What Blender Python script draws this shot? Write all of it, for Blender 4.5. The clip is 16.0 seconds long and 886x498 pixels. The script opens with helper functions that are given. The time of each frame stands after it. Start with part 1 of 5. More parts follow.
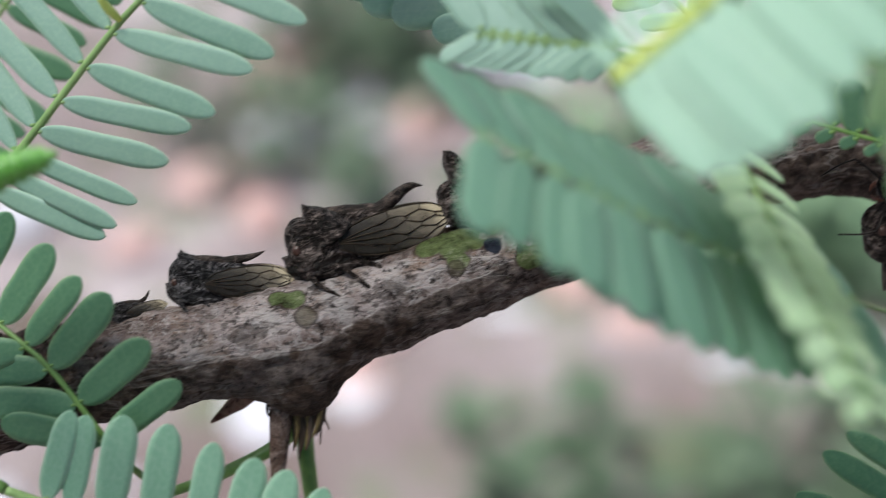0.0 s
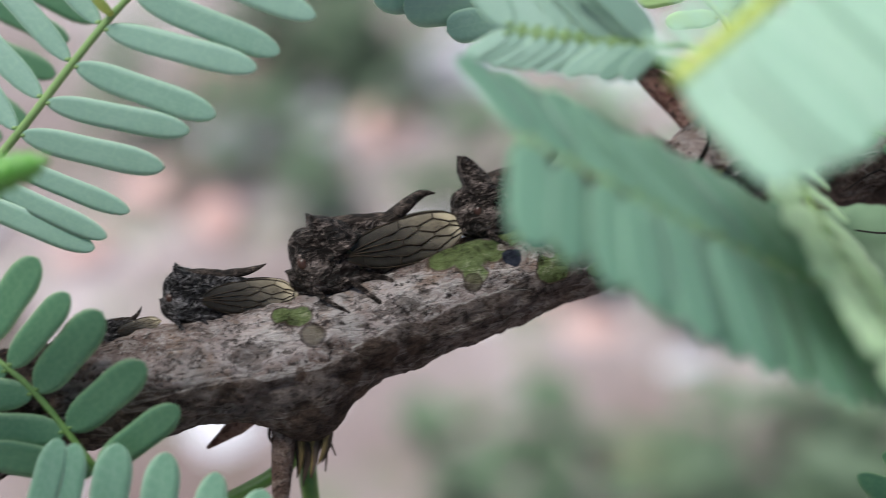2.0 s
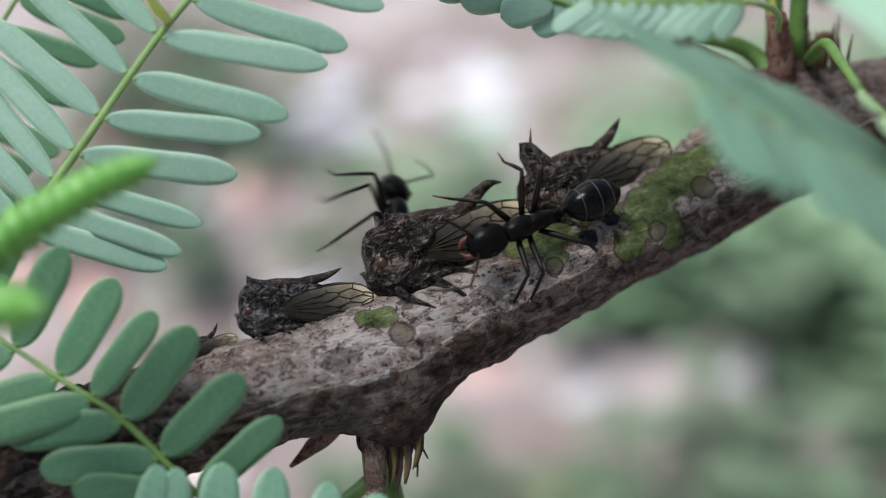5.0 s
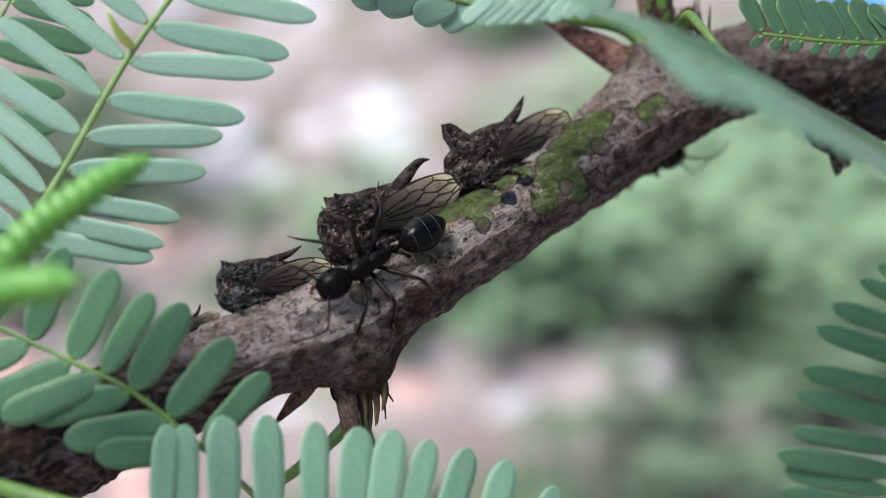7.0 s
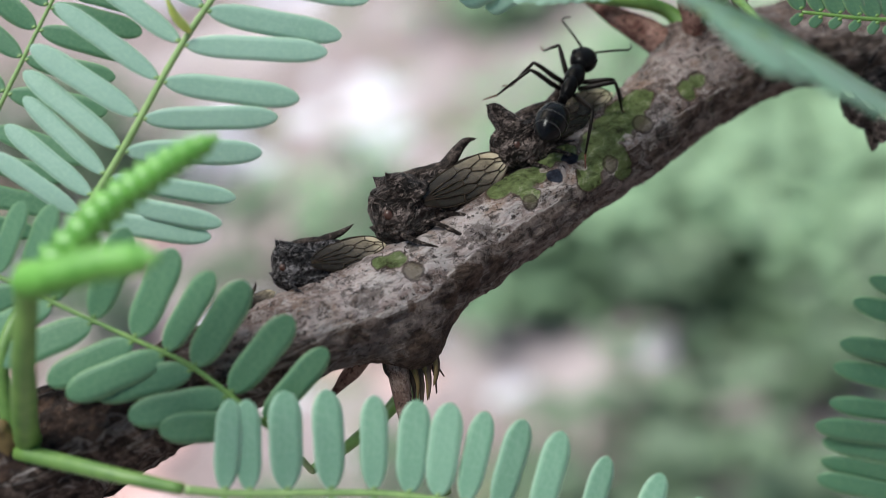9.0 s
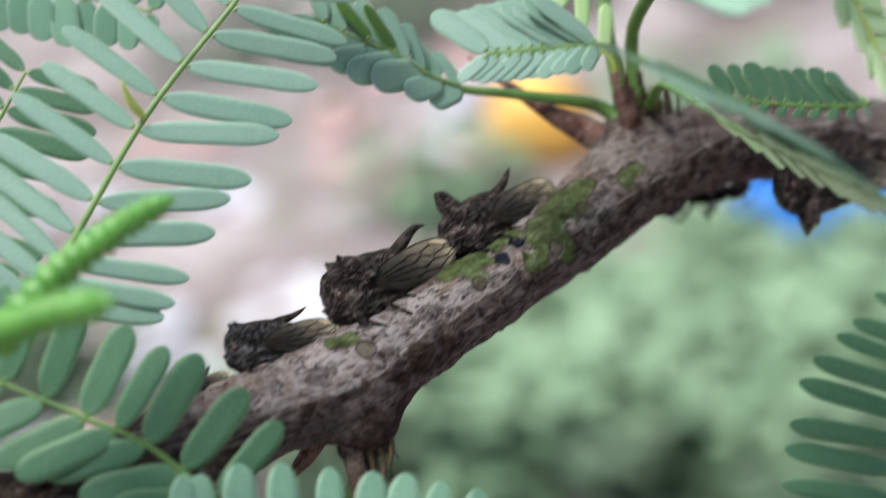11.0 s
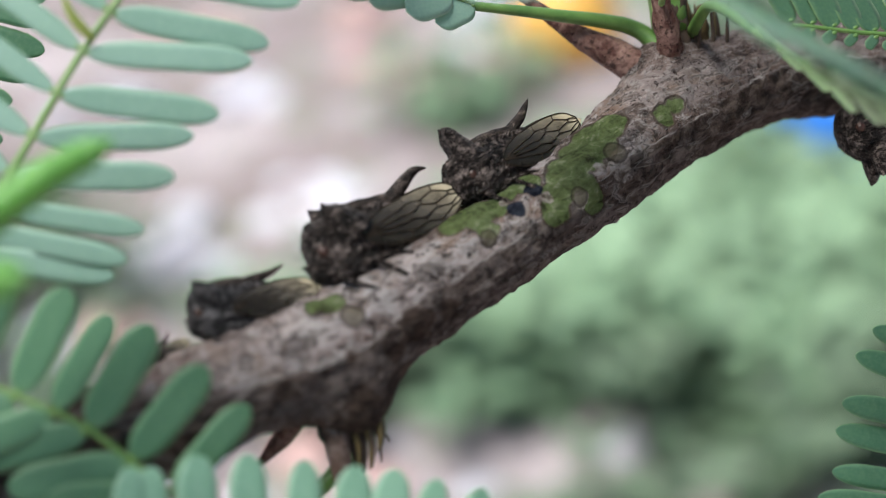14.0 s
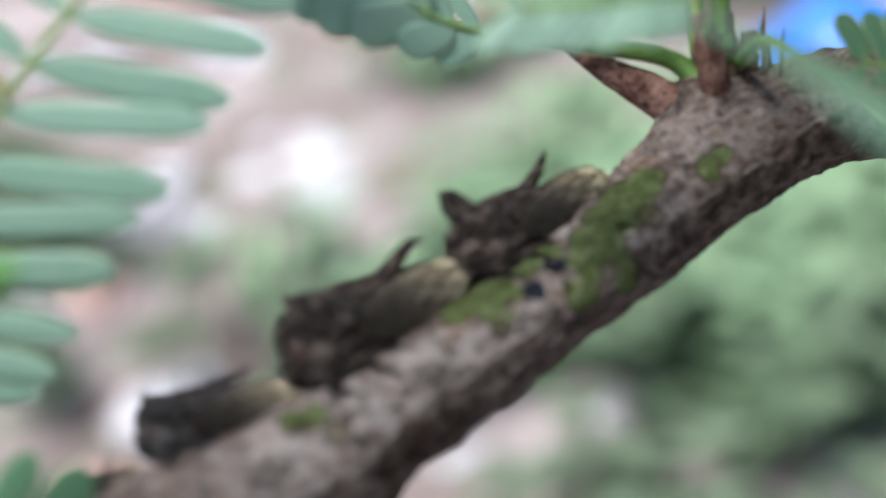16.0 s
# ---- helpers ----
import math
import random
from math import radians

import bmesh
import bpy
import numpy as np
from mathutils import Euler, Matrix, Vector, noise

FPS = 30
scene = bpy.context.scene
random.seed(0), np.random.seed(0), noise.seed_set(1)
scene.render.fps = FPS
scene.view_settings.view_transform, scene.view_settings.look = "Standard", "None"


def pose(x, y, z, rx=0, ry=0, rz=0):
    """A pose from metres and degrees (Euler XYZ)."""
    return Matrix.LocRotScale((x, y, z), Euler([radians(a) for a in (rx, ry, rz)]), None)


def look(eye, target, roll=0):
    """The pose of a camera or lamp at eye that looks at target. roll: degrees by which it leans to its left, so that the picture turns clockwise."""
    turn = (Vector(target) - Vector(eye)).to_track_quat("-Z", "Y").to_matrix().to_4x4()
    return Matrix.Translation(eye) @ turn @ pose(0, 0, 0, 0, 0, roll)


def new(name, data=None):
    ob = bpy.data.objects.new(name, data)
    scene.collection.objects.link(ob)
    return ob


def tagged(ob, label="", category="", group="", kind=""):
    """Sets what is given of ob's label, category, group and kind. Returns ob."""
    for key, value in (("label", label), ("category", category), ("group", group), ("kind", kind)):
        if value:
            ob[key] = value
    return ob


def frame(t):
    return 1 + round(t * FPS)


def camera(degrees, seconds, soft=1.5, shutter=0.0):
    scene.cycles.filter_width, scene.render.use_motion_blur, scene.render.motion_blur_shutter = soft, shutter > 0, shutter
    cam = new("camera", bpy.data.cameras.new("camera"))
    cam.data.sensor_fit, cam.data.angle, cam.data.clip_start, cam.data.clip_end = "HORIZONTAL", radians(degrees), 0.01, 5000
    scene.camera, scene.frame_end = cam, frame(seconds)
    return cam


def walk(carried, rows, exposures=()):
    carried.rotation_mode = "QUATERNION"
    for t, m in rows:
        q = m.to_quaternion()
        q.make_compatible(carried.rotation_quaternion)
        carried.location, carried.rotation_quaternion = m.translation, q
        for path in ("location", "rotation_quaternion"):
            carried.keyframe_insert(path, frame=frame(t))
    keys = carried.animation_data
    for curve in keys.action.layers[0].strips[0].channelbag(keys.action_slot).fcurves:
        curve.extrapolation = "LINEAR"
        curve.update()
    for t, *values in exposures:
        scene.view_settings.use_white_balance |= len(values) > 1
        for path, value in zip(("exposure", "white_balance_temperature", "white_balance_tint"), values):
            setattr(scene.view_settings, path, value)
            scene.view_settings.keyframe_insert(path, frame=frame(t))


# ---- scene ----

MM = 0.001

# ---- camera and its path ----
cam = camera(38.0, 16.0, soft=0.6, shutter=0.5)
cam.data.dof.use_dof = True
cam.data.dof.aperture_fstop = 24.0
focus_point = new("focus_point")
focus_point.empty_display_size = 0.001
cam.data.dof.focus_object = focus_point
walk(cam, [
    (0, pose(0.00673, -0.04836, 0.02961, 58.399, 7.741, -1.869)),
    (0.5, pose(0.00215, -0.04847, 0.02843, 58.561, 7.242, -2.390)),
    (1, pose(-0.00128, -0.04694, 0.02739, 57.534, 6.617, -3.440)),
    (1.5, pose(0.00000, -0.04541, 0.02838, 57.807, 5.932, -3.723)),
    (2, pose(0.00406, -0.04483, 0.02825, 58.358, 6.731, -3.705)),
    (2.5, pose(0.00557, -0.04430, 0.02776, 58.372, 6.737, -3.374)),
    (3, pose(0.00327, -0.04480, 0.02721, 57.872, 6.926, -3.950)),
    (3.5, pose(0.00106, -0.04328, 0.02625, 57.049, 6.347, -4.777)),
    (4, pose(0.00095, -0.04236, 0.02545, 56.910, 6.720, -6.416)),
    (4.2, pose(-0.00005, -0.04204, 0.02597, 57.709, 6.314, -7.467)),
    (6.3, pose(-0.00882, -0.04983, 0.02719, 60.102, 11.529, -17.528)),
    (6.5, pose(-0.00908, -0.05019, 0.02762, 59.818, 11.398, -17.913)),
    (7, pose(-0.00793, -0.05261, 0.02883, 59.914, 11.815, -18.244)),
    (7.5, pose(-0.00803, -0.05272, 0.03007, 59.690, 12.056, -18.522)),
    (8, pose(-0.00979, -0.05249, 0.02953, 59.778, 12.198, -18.790)),
    (8.5, pose(-0.01147, -0.05268, 0.02911, 59.506, 12.026, -19.219)),
    (8.7, pose(-0.01070, -0.05277, 0.02979, 59.259, 12.168, -18.839)),
    (10.8, pose(-0.01321, -0.05559, 0.02480, 65.658, 12.837, -20.937)),
    (11, pose(-0.01332, -0.05580, 0.02494, 67.640, 12.389, -21.872)),
    (11.5, pose(-0.01338, -0.05580, 0.02487, 68.958, 11.552, -23.403)),
    (12, pose(-0.01294, -0.05504, 0.02449, 67.017, 11.297, -23.062)),
    (12.5, pose(-0.01221, -0.05357, 0.02403, 66.343, 11.939, -21.821)),
    (13, pose(-0.01321, -0.05190, 0.02293, 65.725, 11.799, -20.978)),
    (13.5, pose(-0.01166, -0.05069, 0.02172, 65.314, 12.576, -20.549)),
    (14, pose(-0.00948, -0.04709, 0.02309, 63.485, 11.690, -20.523)),
    (14.5, pose(-0.00899, -0.04616, 0.02278, 64.148, 11.923, -20.990)),
    (15, pose(-0.00780, -0.04124, 0.02212, 63.533, 11.463, -20.767)),
    (15.5, pose(-0.00587, -0.03609, 0.02150, 62.157, 11.821, -20.929)),
    (16, pose(-0.00628, -0.03681, 0.02328, 61.211, 11.641, -21.285)),
], exposures=[(0.0, 0.75, 6350, 2.5), (0.6, 0.70, 6350, 2.5), (1.1, 0.70, 6350, 2.5), (2.0, 0.77, 6350, 2.5), (4.2, 0.77, 6350, 2.5), (6.3, 0.97, 6350, 2.5), (8.7, 0.97, 6350, 2.5), (10.8, 0.94, 6350, 2.5), (12.5, 0.95, 6350, 2.5), (14.0, 0.99, 6350, 2.5), (16.0, 1.0, 6350, 2.5)])

# ---- daylight: a bright overcast sky ----
world = bpy.data.worlds.new("overcast_sky")
scene.world = world
world.use_nodes = True
wn = world.node_tree
sky = wn.nodes.new("ShaderNodeTexSky")
sky.sky_type = 'NISHITA'
sky.sun_disc = False
sky.sun_elevation = radians(62)
sky.sun_rotation = radians(-20)
sky.air_density, sky.dust_density, sky.ozone_density = 1.2, 4.0, 1.0
wn.links.new(sky.outputs[0], wn.nodes["Background"].inputs[0])
wn.nodes["Background"].inputs[1].default_value = 0.088
sun_data = bpy.data.lights.new("sun", 'SUN')
sun_data.energy = 2.35
sun_data.angle = radians(18)
sun_data.color = (1.0, 0.97, 0.94)
sun = new("sun", sun_data)
sun.matrix_basis = look((-0.3, -0.2, 1.0), (0, 0, 0))


# ---- materials ----
def node_material(name):
    m = bpy.data.materials.new(name)
    m.use_nodes = True
    nt = m.node_tree
    return m, nt, nt.nodes["Principled BSDF"]


def add(nt, kind, **inputs):
    n = nt.nodes.new(kind)
    for k, v in inputs.items():
        n.inputs[k].default_value = v
    return n


def ramp(nt, source, stops):
    r = nt.nodes.new("ShaderNodeValToRGB")
    e = r.color_ramp.elements
    while len(e) < len(stops):
        e.new(0.5)
    for el, (p, c) in zip(e, stops):
        el.position, el.color = p, (*c, 1.0)
    nt.links.new(source, r.inputs[0])
    return r.outputs[0]


def grey(nt, source, a, b):
    return ramp(nt, source, [(a, (0, 0, 0)), (b, (1, 1, 1))])


def mix(nt, factor, a, b, blend='MIX'):
    n = nt.nodes.new("ShaderNodeMix")
    n.data_type, n.blend_type = 'RGBA', blend
    for socket, v in ((n.inputs[0], factor), (n.inputs[6], a), (n.inputs[7], b)):
        if isinstance(v, bpy.types.NodeSocket):
            nt.links.new(v, socket)
        elif isinstance(v, tuple):
            socket.default_value = (*v, 1.0)
        else:
            socket.default_value = v
    return n.outputs[2]


def maths(nt, op, a, b=0.0):
    n = nt.nodes.new("ShaderNodeMath")
    n.operation = op
    for socket, v in ((n.inputs[0], a), (n.inputs[1], b)):
        if isinstance(v, bpy.types.NodeSocket):
            nt.links.new(v, socket)
        else:
            socket.default_value = v
    return n.outputs[0]


def noise_of(nt, vector, scale, detail=4.0, rough=0.6, distortion=0.0):
    n = add(nt, "ShaderNodeTexNoise", Scale=scale, Detail=detail, Roughness=rough, Distortion=distortion)
    nt.links.new(vector, n.inputs["Vector"])
    return n.outputs["Fac"]


def bump(nt, bsdf, height, strength, distance):
    b = add(nt, "ShaderNodeBump", Strength=strength, Distance=distance)
    nt.links.new(height, b.inputs["Height"])
    nt.links.new(b.outputs[0], bsdf.inputs["Normal"])


def object_coords(nt):
    return nt.nodes.new("ShaderNodeTexCoord").outputs["Object"]


def scaled(nt, vector, s):
    n = nt.nodes.new("ShaderNodeMapping")
    n.inputs["Scale"].default_value = s
    nt.links.new(vector, n.inputs[0])
    return n.outputs[0]


def leaf_material(name, deep, pale, margin, vein_light=0.10, glow=0.32):
    """Blue-green blade with a pale margin; u runs across the blade from -1 to 1 stored as 0 to 1, v along it."""
    m, nt, b = node_material(name)
    uv = nt.nodes.new("ShaderNodeUVMap").outputs[0]
    sep = nt.nodes.new("ShaderNodeSeparateXYZ")
    nt.links.new(uv, sep.inputs[0])
    obj = object_coords(nt)
    info = nt.nodes.new("ShaderNodeObjectInfo").outputs["Random"]
    fine = noise_of(nt, obj, 5200.0, 5.0, 0.7)
    broad = noise_of(nt, scaled(nt, obj, (0.6, 1.6, 1.0)), 900.0, 4.0, 0.65)
    tone = maths(nt, 'ADD', maths(nt, 'MULTIPLY', broad, 0.55), maths(nt, 'MULTIPLY', info, 0.45))
    col = mix(nt, grey(nt, tone, 0.2, 0.8), deep, pale)
    col = mix(nt, maths(nt, 'MULTIPLY', grey(nt, fine, 0.45, 0.70), 0.34), col, margin)
    edge = maths(nt, 'ABSOLUTE', maths(nt, 'SUBTRACT', sep.outputs[0], 0.5))
    col = mix(nt, maths(nt, 'MULTIPLY', grey(nt, edge, 0.41, 0.49), 0.80), col, margin)
    mid = ramp(nt, edge, [(0.0, (1, 1, 1)), (0.045, (0, 0, 0))])
    col = mix(nt, maths(nt, 'MULTIPLY', mid, vein_light), col, margin)
    nt.links.new(col, b.inputs["Base Color"])
    b.inputs["Roughness"].default_value = 0.55
    b.inputs["Sheen Weight"].default_value = 0.10
    bump(nt, b, fine, 0.25, 0.00003)
    t = nt.nodes.new("ShaderNodeBsdfTranslucent")
    nt.links.new(mix(nt, 0.5, col, (0.35, 0.62, 0.20)), t.inputs[0])
    s = nt.nodes.new("ShaderNodeMixShader")
    s.inputs[0].default_value = glow
    nt.links.new(b.outputs[0], s.inputs[1])
    nt.links.new(t.outputs[0], s.inputs[2])
    nt.links.new(s.outputs[0], nt.nodes["Material Output"].inputs[0])
    return m


LEAF = leaf_material("leaflet_blue_green", (0.160, 0.310, 0.212), (0.230, 0.400, 0.288), (0.42, 0.58, 0.44))
# sky sheen on the leaf, put into its colour as a paler grey-blue
LEAF_SKYLIT = leaf_material("leaflet_skylit_blue_green", (0.225, 0.365, 0.290), (0.320, 0.470, 0.395), (0.46, 0.62, 0.47), vein_light=0.12)
LEAF_FRESH = leaf_material("leaflet_fresh_green", (0.050, 0.130, 0.012), (0.085, 0.190, 0.022), (0.20, 0.33, 0.06), vein_light=0.1)
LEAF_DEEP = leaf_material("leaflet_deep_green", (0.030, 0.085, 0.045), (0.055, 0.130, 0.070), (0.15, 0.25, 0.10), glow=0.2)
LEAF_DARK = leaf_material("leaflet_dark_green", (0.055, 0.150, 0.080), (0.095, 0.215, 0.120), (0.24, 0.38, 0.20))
# pale partly from light falling on the leaf, put into the colour
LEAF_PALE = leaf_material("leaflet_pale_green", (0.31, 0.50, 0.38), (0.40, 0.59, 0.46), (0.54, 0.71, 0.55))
# darker copy of the blue-green leaflet, with shade put into the colour
LEAF_SHADE = leaf_material("leaflet_shaded_blue_green", (0.120, 0.245, 0.170), (0.165, 0.310, 0.222), (0.26, 0.42, 0.31))
# colour raised to stand for light that the leaf above takes away
LEAF_LIT = leaf_material("leaflet_lit_pale_green", (0.64, 0.82, 0.52), (0.72, 0.87, 0.62), (0.76, 0.88, 0.62), glow=0.45)
# own yellow-green, lightened to paint back the light lost under other leaves
LEAF_YOUNG = leaf_material("leaflet_young_green", (0.60, 0.80, 0.36), (0.70, 0.87, 0.48), (0.74, 0.88, 0.54), glow=0.30)


def stalk_material(name, a, b_, rough=0.5):
    m, nt, b = node_material(name)
    obj = object_coords(nt)
    n = noise_of(nt, obj, 900.0, 5.0, 0.65)
    nt.links.new(mix(nt, grey(nt, n, 0.3, 0.7), a, b_), b.inputs["Base Color"])
    b.inputs["Roughness"].default_value = rough
    bump(nt, b, noise_of(nt, obj, 4000.0, 3.0), 0.3, 0.00004)
    return m


STALK = stalk_material("green_stalk", (0.06, 0.135, 0.028), (0.13, 0.225, 0.05))
RACHIS = stalk_material("leaf_rachis", (0.13, 0.22, 0.065), (0.24, 0.35, 0.125))
ROLLED = stalk_material("rolled_young_leaf", (0.075, 0.225, 0.030), (0.15, 0.36, 0.065), 0.42)
YELLOW = stalk_material("yellow_green_stipule", (0.42, 0.50, 0.08), (0.55, 0.62, 0.16))
def thorn_material(name, dark, pale, rough):
    m, nt, b = node_material(name)
    obj = object_coords(nt)
    n = noise_of(nt, obj, 800.0, 6.0, 0.7, 0.4)
    fine = noise_of(nt, obj, 3000.0, 4.0, 0.7)
    col = mix(nt, grey(nt, n, 0.42, 0.60), dark, pale)
    col = mix(nt, maths(nt, 'MULTIPLY', grey(nt, fine, 0.54, 0.60), 0.8), col, tuple(c * 0.22 for c in dark))
    nt.links.new(col, b.inputs["Base Color"])
    b.inputs["Roughness"].default_value = rough
    b.inputs["Specular IOR Level"].default_value = 0.15
    bump(nt, b, maths(nt, 'ADD', n, fine), 1.0, 0.0002)
    return m


THORN = thorn_material("grey_brown_thorn", (0.085, 0.052, 0.042), (0.25, 0.19, 0.17), 0.8)
THORN_RED = thorn_material("reddish_thorn", (0.080, 0.034, 0.027), (0.23, 0.135, 0.112), 0.7)
FIBRE = stalk_material("dry_fibre", (0.050, 0.030, 0.010), (0.145, 0.100, 0.032), 0.8)
DARK_FIBRE = stalk_material("dark_fibre", (0.03, 0.018, 0.012), (0.08, 0.05, 0.035), 0.8)


def spots(nt, vector, places, wobble, wscale):
    """A field above 0 inside a group of spots (point and radius in mm), with a ragged outline."""
    field = None
    for p, r in places:
        d = nt.nodes.new("ShaderNodeVectorMath")
        d.operation = 'DISTANCE'
        nt.links.new(vector, d.inputs[0])
        d.inputs[1].default_value = [c * MM for c in p]
        f = maths(nt, 'SUBTRACT', 1.0, maths(nt, 'DIVIDE', d.outputs["Value"], r * MM))
        field = f if field is None else maths(nt, 'MAXIMUM', field, f)
    n = noise_of(nt, vector, wscale, 5.0, 0.6)
    return maths(nt, 'ADD', field, maths(nt, 'MULTIPLY', maths(nt, 'SUBTRACT', n, 0.5), wobble))


GREEN = [((3.7, 0.47, 0.18), 0.8), ((4.7, 0.57, 0.25), 1.1), ((5.7, 0.62, 0.3), 0.75), ((4.9, -0.45, -0.1), 0.55), ((6.4, 1.2, 0.7), 0.9), ((7.5, 1.2, 0.6), 0.8), ((8.1, -0.2, -0.55), 0.75), ((8.5, 0.3, 0.0), 0.75), ((9.4, 0.95, 0.4), 1.15),
         ((10.4, 1.5, 0.8), 1.2), ((11.4, 1.95, 1.0), 1.2), ((12.3, 2.3, 1.2), 0.9), ((9.9, 0.45, -0.35), 0.85), ((10.2, 0.1, -1.0), 0.7), ((14.98, 1.6, 1.4), 0.85), ((15.7, 2.0, 1.45), 0.7), ((-2.5, -1.37, -0.42), 0.7), ((-3.1, -1.2, -0.4), 0.5)]
PALE = [((6.4, -0.5, -0.6), 0.8), ((11.9, 0.75, -0.3), 0.75), ((9.3, -0.2, -0.9), 0.6), ((7.95, 0.3, 0.1), 0.34), ((6.15, 0.62, 0.4), 0.34), ((13.2, 1.2, 0.1), 0.6), ((-0.5, -1.9, -0.8), 0.9), ((-3.6, -2.2, -1.0), 0.9), ((2.2, -1.0, -0.5), 0.9), ((-6.5, -2.7, -1.5), 1.0)]
INK = [((6.50, 0.15, -0.02), 0.46), ((7.64, 0.80, 0.28), 0.42)]
RINGS = [((4.78, -0.66, -0.46), 0.42), ((-1.90, -2.18, -0.98), 0.55), ((11.89, 1.21, 0.47), 0.55), ((9.44, 0.2, -0.5), 0.5)]
FLECKS = [((7.95, 0.30, 0.05), 0.34), ((6.15, 0.64, 0.36), 0.32), ((9.45, 0.10, -0.62), 0.45), ((11.85, 0.75, -0.28), 0.55), ((10.9, 0.9, 0.1), 0.3)]
BROWN = [((-2.9, -2.7, -4.7), 1.5), ((-1.2, -2.2, -4.2), 1.2), ((-4.6, -2.4, -4.6), 0.9), ((0.6, -2.1, -2.4), 0.9), ((-0.8, -2.4, -2.9), 0.7), ((2.0, -1.6, -2.3), 0.6), ((-2.6, -3.0, -2.2), 0.35)]


def bark_material():
    """Smooth pinkish-grey skin with brown scurf, pale hair cracks, and living green bark where the skin has come off."""
    m, nt, b = node_material("mottled_bark")
    obj = object_coords(nt)
    sep = nt.nodes.new("ShaderNodeSeparateXYZ")
    nt.links.new(obj, sep.inputs[0])

    def noise_x(stretch, scale, detail=5.0, rough=0.62, distortion=0.4):
        return noise_of(nt, scaled(nt, obj, (stretch, 1.0, 1.0)), scale, detail, rough, distortion)

    def over(mask, strength, colour, under):
        return mix(nt, maths(nt, 'MULTIPLY', mask, strength), under, colour)

    big, plate, small = noise_x(0.45, 300.0), noise_x(0.6, 620.0, 6.0, 0.68, 0.7), noise_x(0.8, 1500.0, 6.0, 0.72)
    speck, grain = noise_x(1.0, 2500.0, 4.0, 0.66, 0.0), noise_x(0.10, 1500.0, 5.0, 0.7, 0.3)
    warm, powder = noise_x(0.9, 520.0, 4.0), noise_x(1.0, 6000.0, 3.0, 0.7, 0.0)
    hair = maths(nt, 'ABSOLUTE', maths(nt, 'SUBTRACT', noise_x(0.16, 620.0, 3.0, 0.55, 0.8), 0.5))
    # skin
    base = ramp(nt, big, [(0.38, (0.135, 0.090, 0.078)), (0.48, (0.250, 0.186, 0.172)), (0.58, (0.48, 0.400, 0.388))])
    clean = spots(nt, obj, PALE, 1.1, 700.0)
    base = over(grey(nt, clean, -0.1, 0.45), 0.62, (0.40, 0.355, 0.345), base)
    base = over(grey(nt, plate, 0.53, 0.58), 0.40, (0.37, 0.325, 0.315), base)
    base = over(grey(nt, small, 0.53, 0.60), 0.55, (0.47, 0.425, 0.415), base)
    base = over(grey(nt, warm, 0.52, 0.60), 0.55, (0.215, 0.128, 0.082), base)
    # long brown streaks along the grain, ragged scurf, crumbs
    base = over(grey(nt, grain, 0.55, 0.66), 0.38, (0.070, 0.046, 0.038), base)
    scurf = maths(nt, 'SUBTRACT', 1.0, plate)
    base = over(grey(nt, scurf, 0.545, 0.575), 0.68, ramp(nt, small, [(0.42, (0.014, 0.009, 0.007)), (0.60, (0.095, 0.066, 0.054))]), base)
    base = over(grey(nt, maths(nt, 'SUBTRACT', 1.0, small), 0.575, 0.60), 0.75, (0.026, 0.017, 0.014), base)
    base = over(grey(nt, speck, 0.585, 0.605), 0.85, (0.012, 0.007, 0.006), base)
    base = over(grey(nt, powder, 0.52, 0.64), 0.28, (0.50, 0.46, 0.45), base)
    # crisp flecks where the skin flakes
    flake = noise_x(0.55, 2000.0, 8.0, 0.80, 0.5)
    base = over(grey(nt, flake, 0.560, 0.585), 0.60, (0.50, 0.445, 0.435), base)
    base = over(grey(nt, maths(nt, 'SUBTRACT', 1.0, flake), 0.585, 0.605), 0.75, (0.024, 0.015, 0.012), base)
    # the thick end is older
    old = maths(nt, 'ADD', sep.outputs[0], maths(nt, 'MULTIPLY', maths(nt, 'SUBTRACT', big, 0.5), 0.010))
    base = over(ramp(nt, maths(nt, 'MULTIPLY', old, -20.0), [(0.20, (0, 0, 0)), (0.28, (1, 1, 1))]), 0.92,
                ramp(nt, small, [(0.40, (0.008, 0.005, 0.004)), (0.52, (0.024, 0.013, 0.009)), (0.62, (0.085, 0.045, 0.028))]), base)
    # browner beyond the knot
    base = over(ramp(nt, maths(nt, 'MULTIPLY', old, 20.0), [(0.24, (0, 0, 0)), (0.36, (1, 1, 1))]), 0.55, ramp(nt, small, [(0.40, (0.050, 0.034, 0.030)), (0.56, (0.165, 0.120, 0.106))]), base)
    # a strip of brown inner bark along one side, with a pale torn lip and painted underside shade
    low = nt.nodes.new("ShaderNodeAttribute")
    low.attribute_name = "shaded_strip"
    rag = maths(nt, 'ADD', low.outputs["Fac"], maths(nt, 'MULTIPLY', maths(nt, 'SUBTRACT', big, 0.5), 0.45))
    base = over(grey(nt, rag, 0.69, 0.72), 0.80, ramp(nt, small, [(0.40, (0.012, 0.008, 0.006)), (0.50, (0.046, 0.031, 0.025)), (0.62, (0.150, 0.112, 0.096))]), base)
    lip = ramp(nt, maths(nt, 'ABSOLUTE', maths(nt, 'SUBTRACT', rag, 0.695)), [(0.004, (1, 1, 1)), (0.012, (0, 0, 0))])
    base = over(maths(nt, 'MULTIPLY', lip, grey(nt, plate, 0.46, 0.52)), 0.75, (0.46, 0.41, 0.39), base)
    # hair cracks with pale rims
    some = grey(nt, warm, 0.46, 0.52)
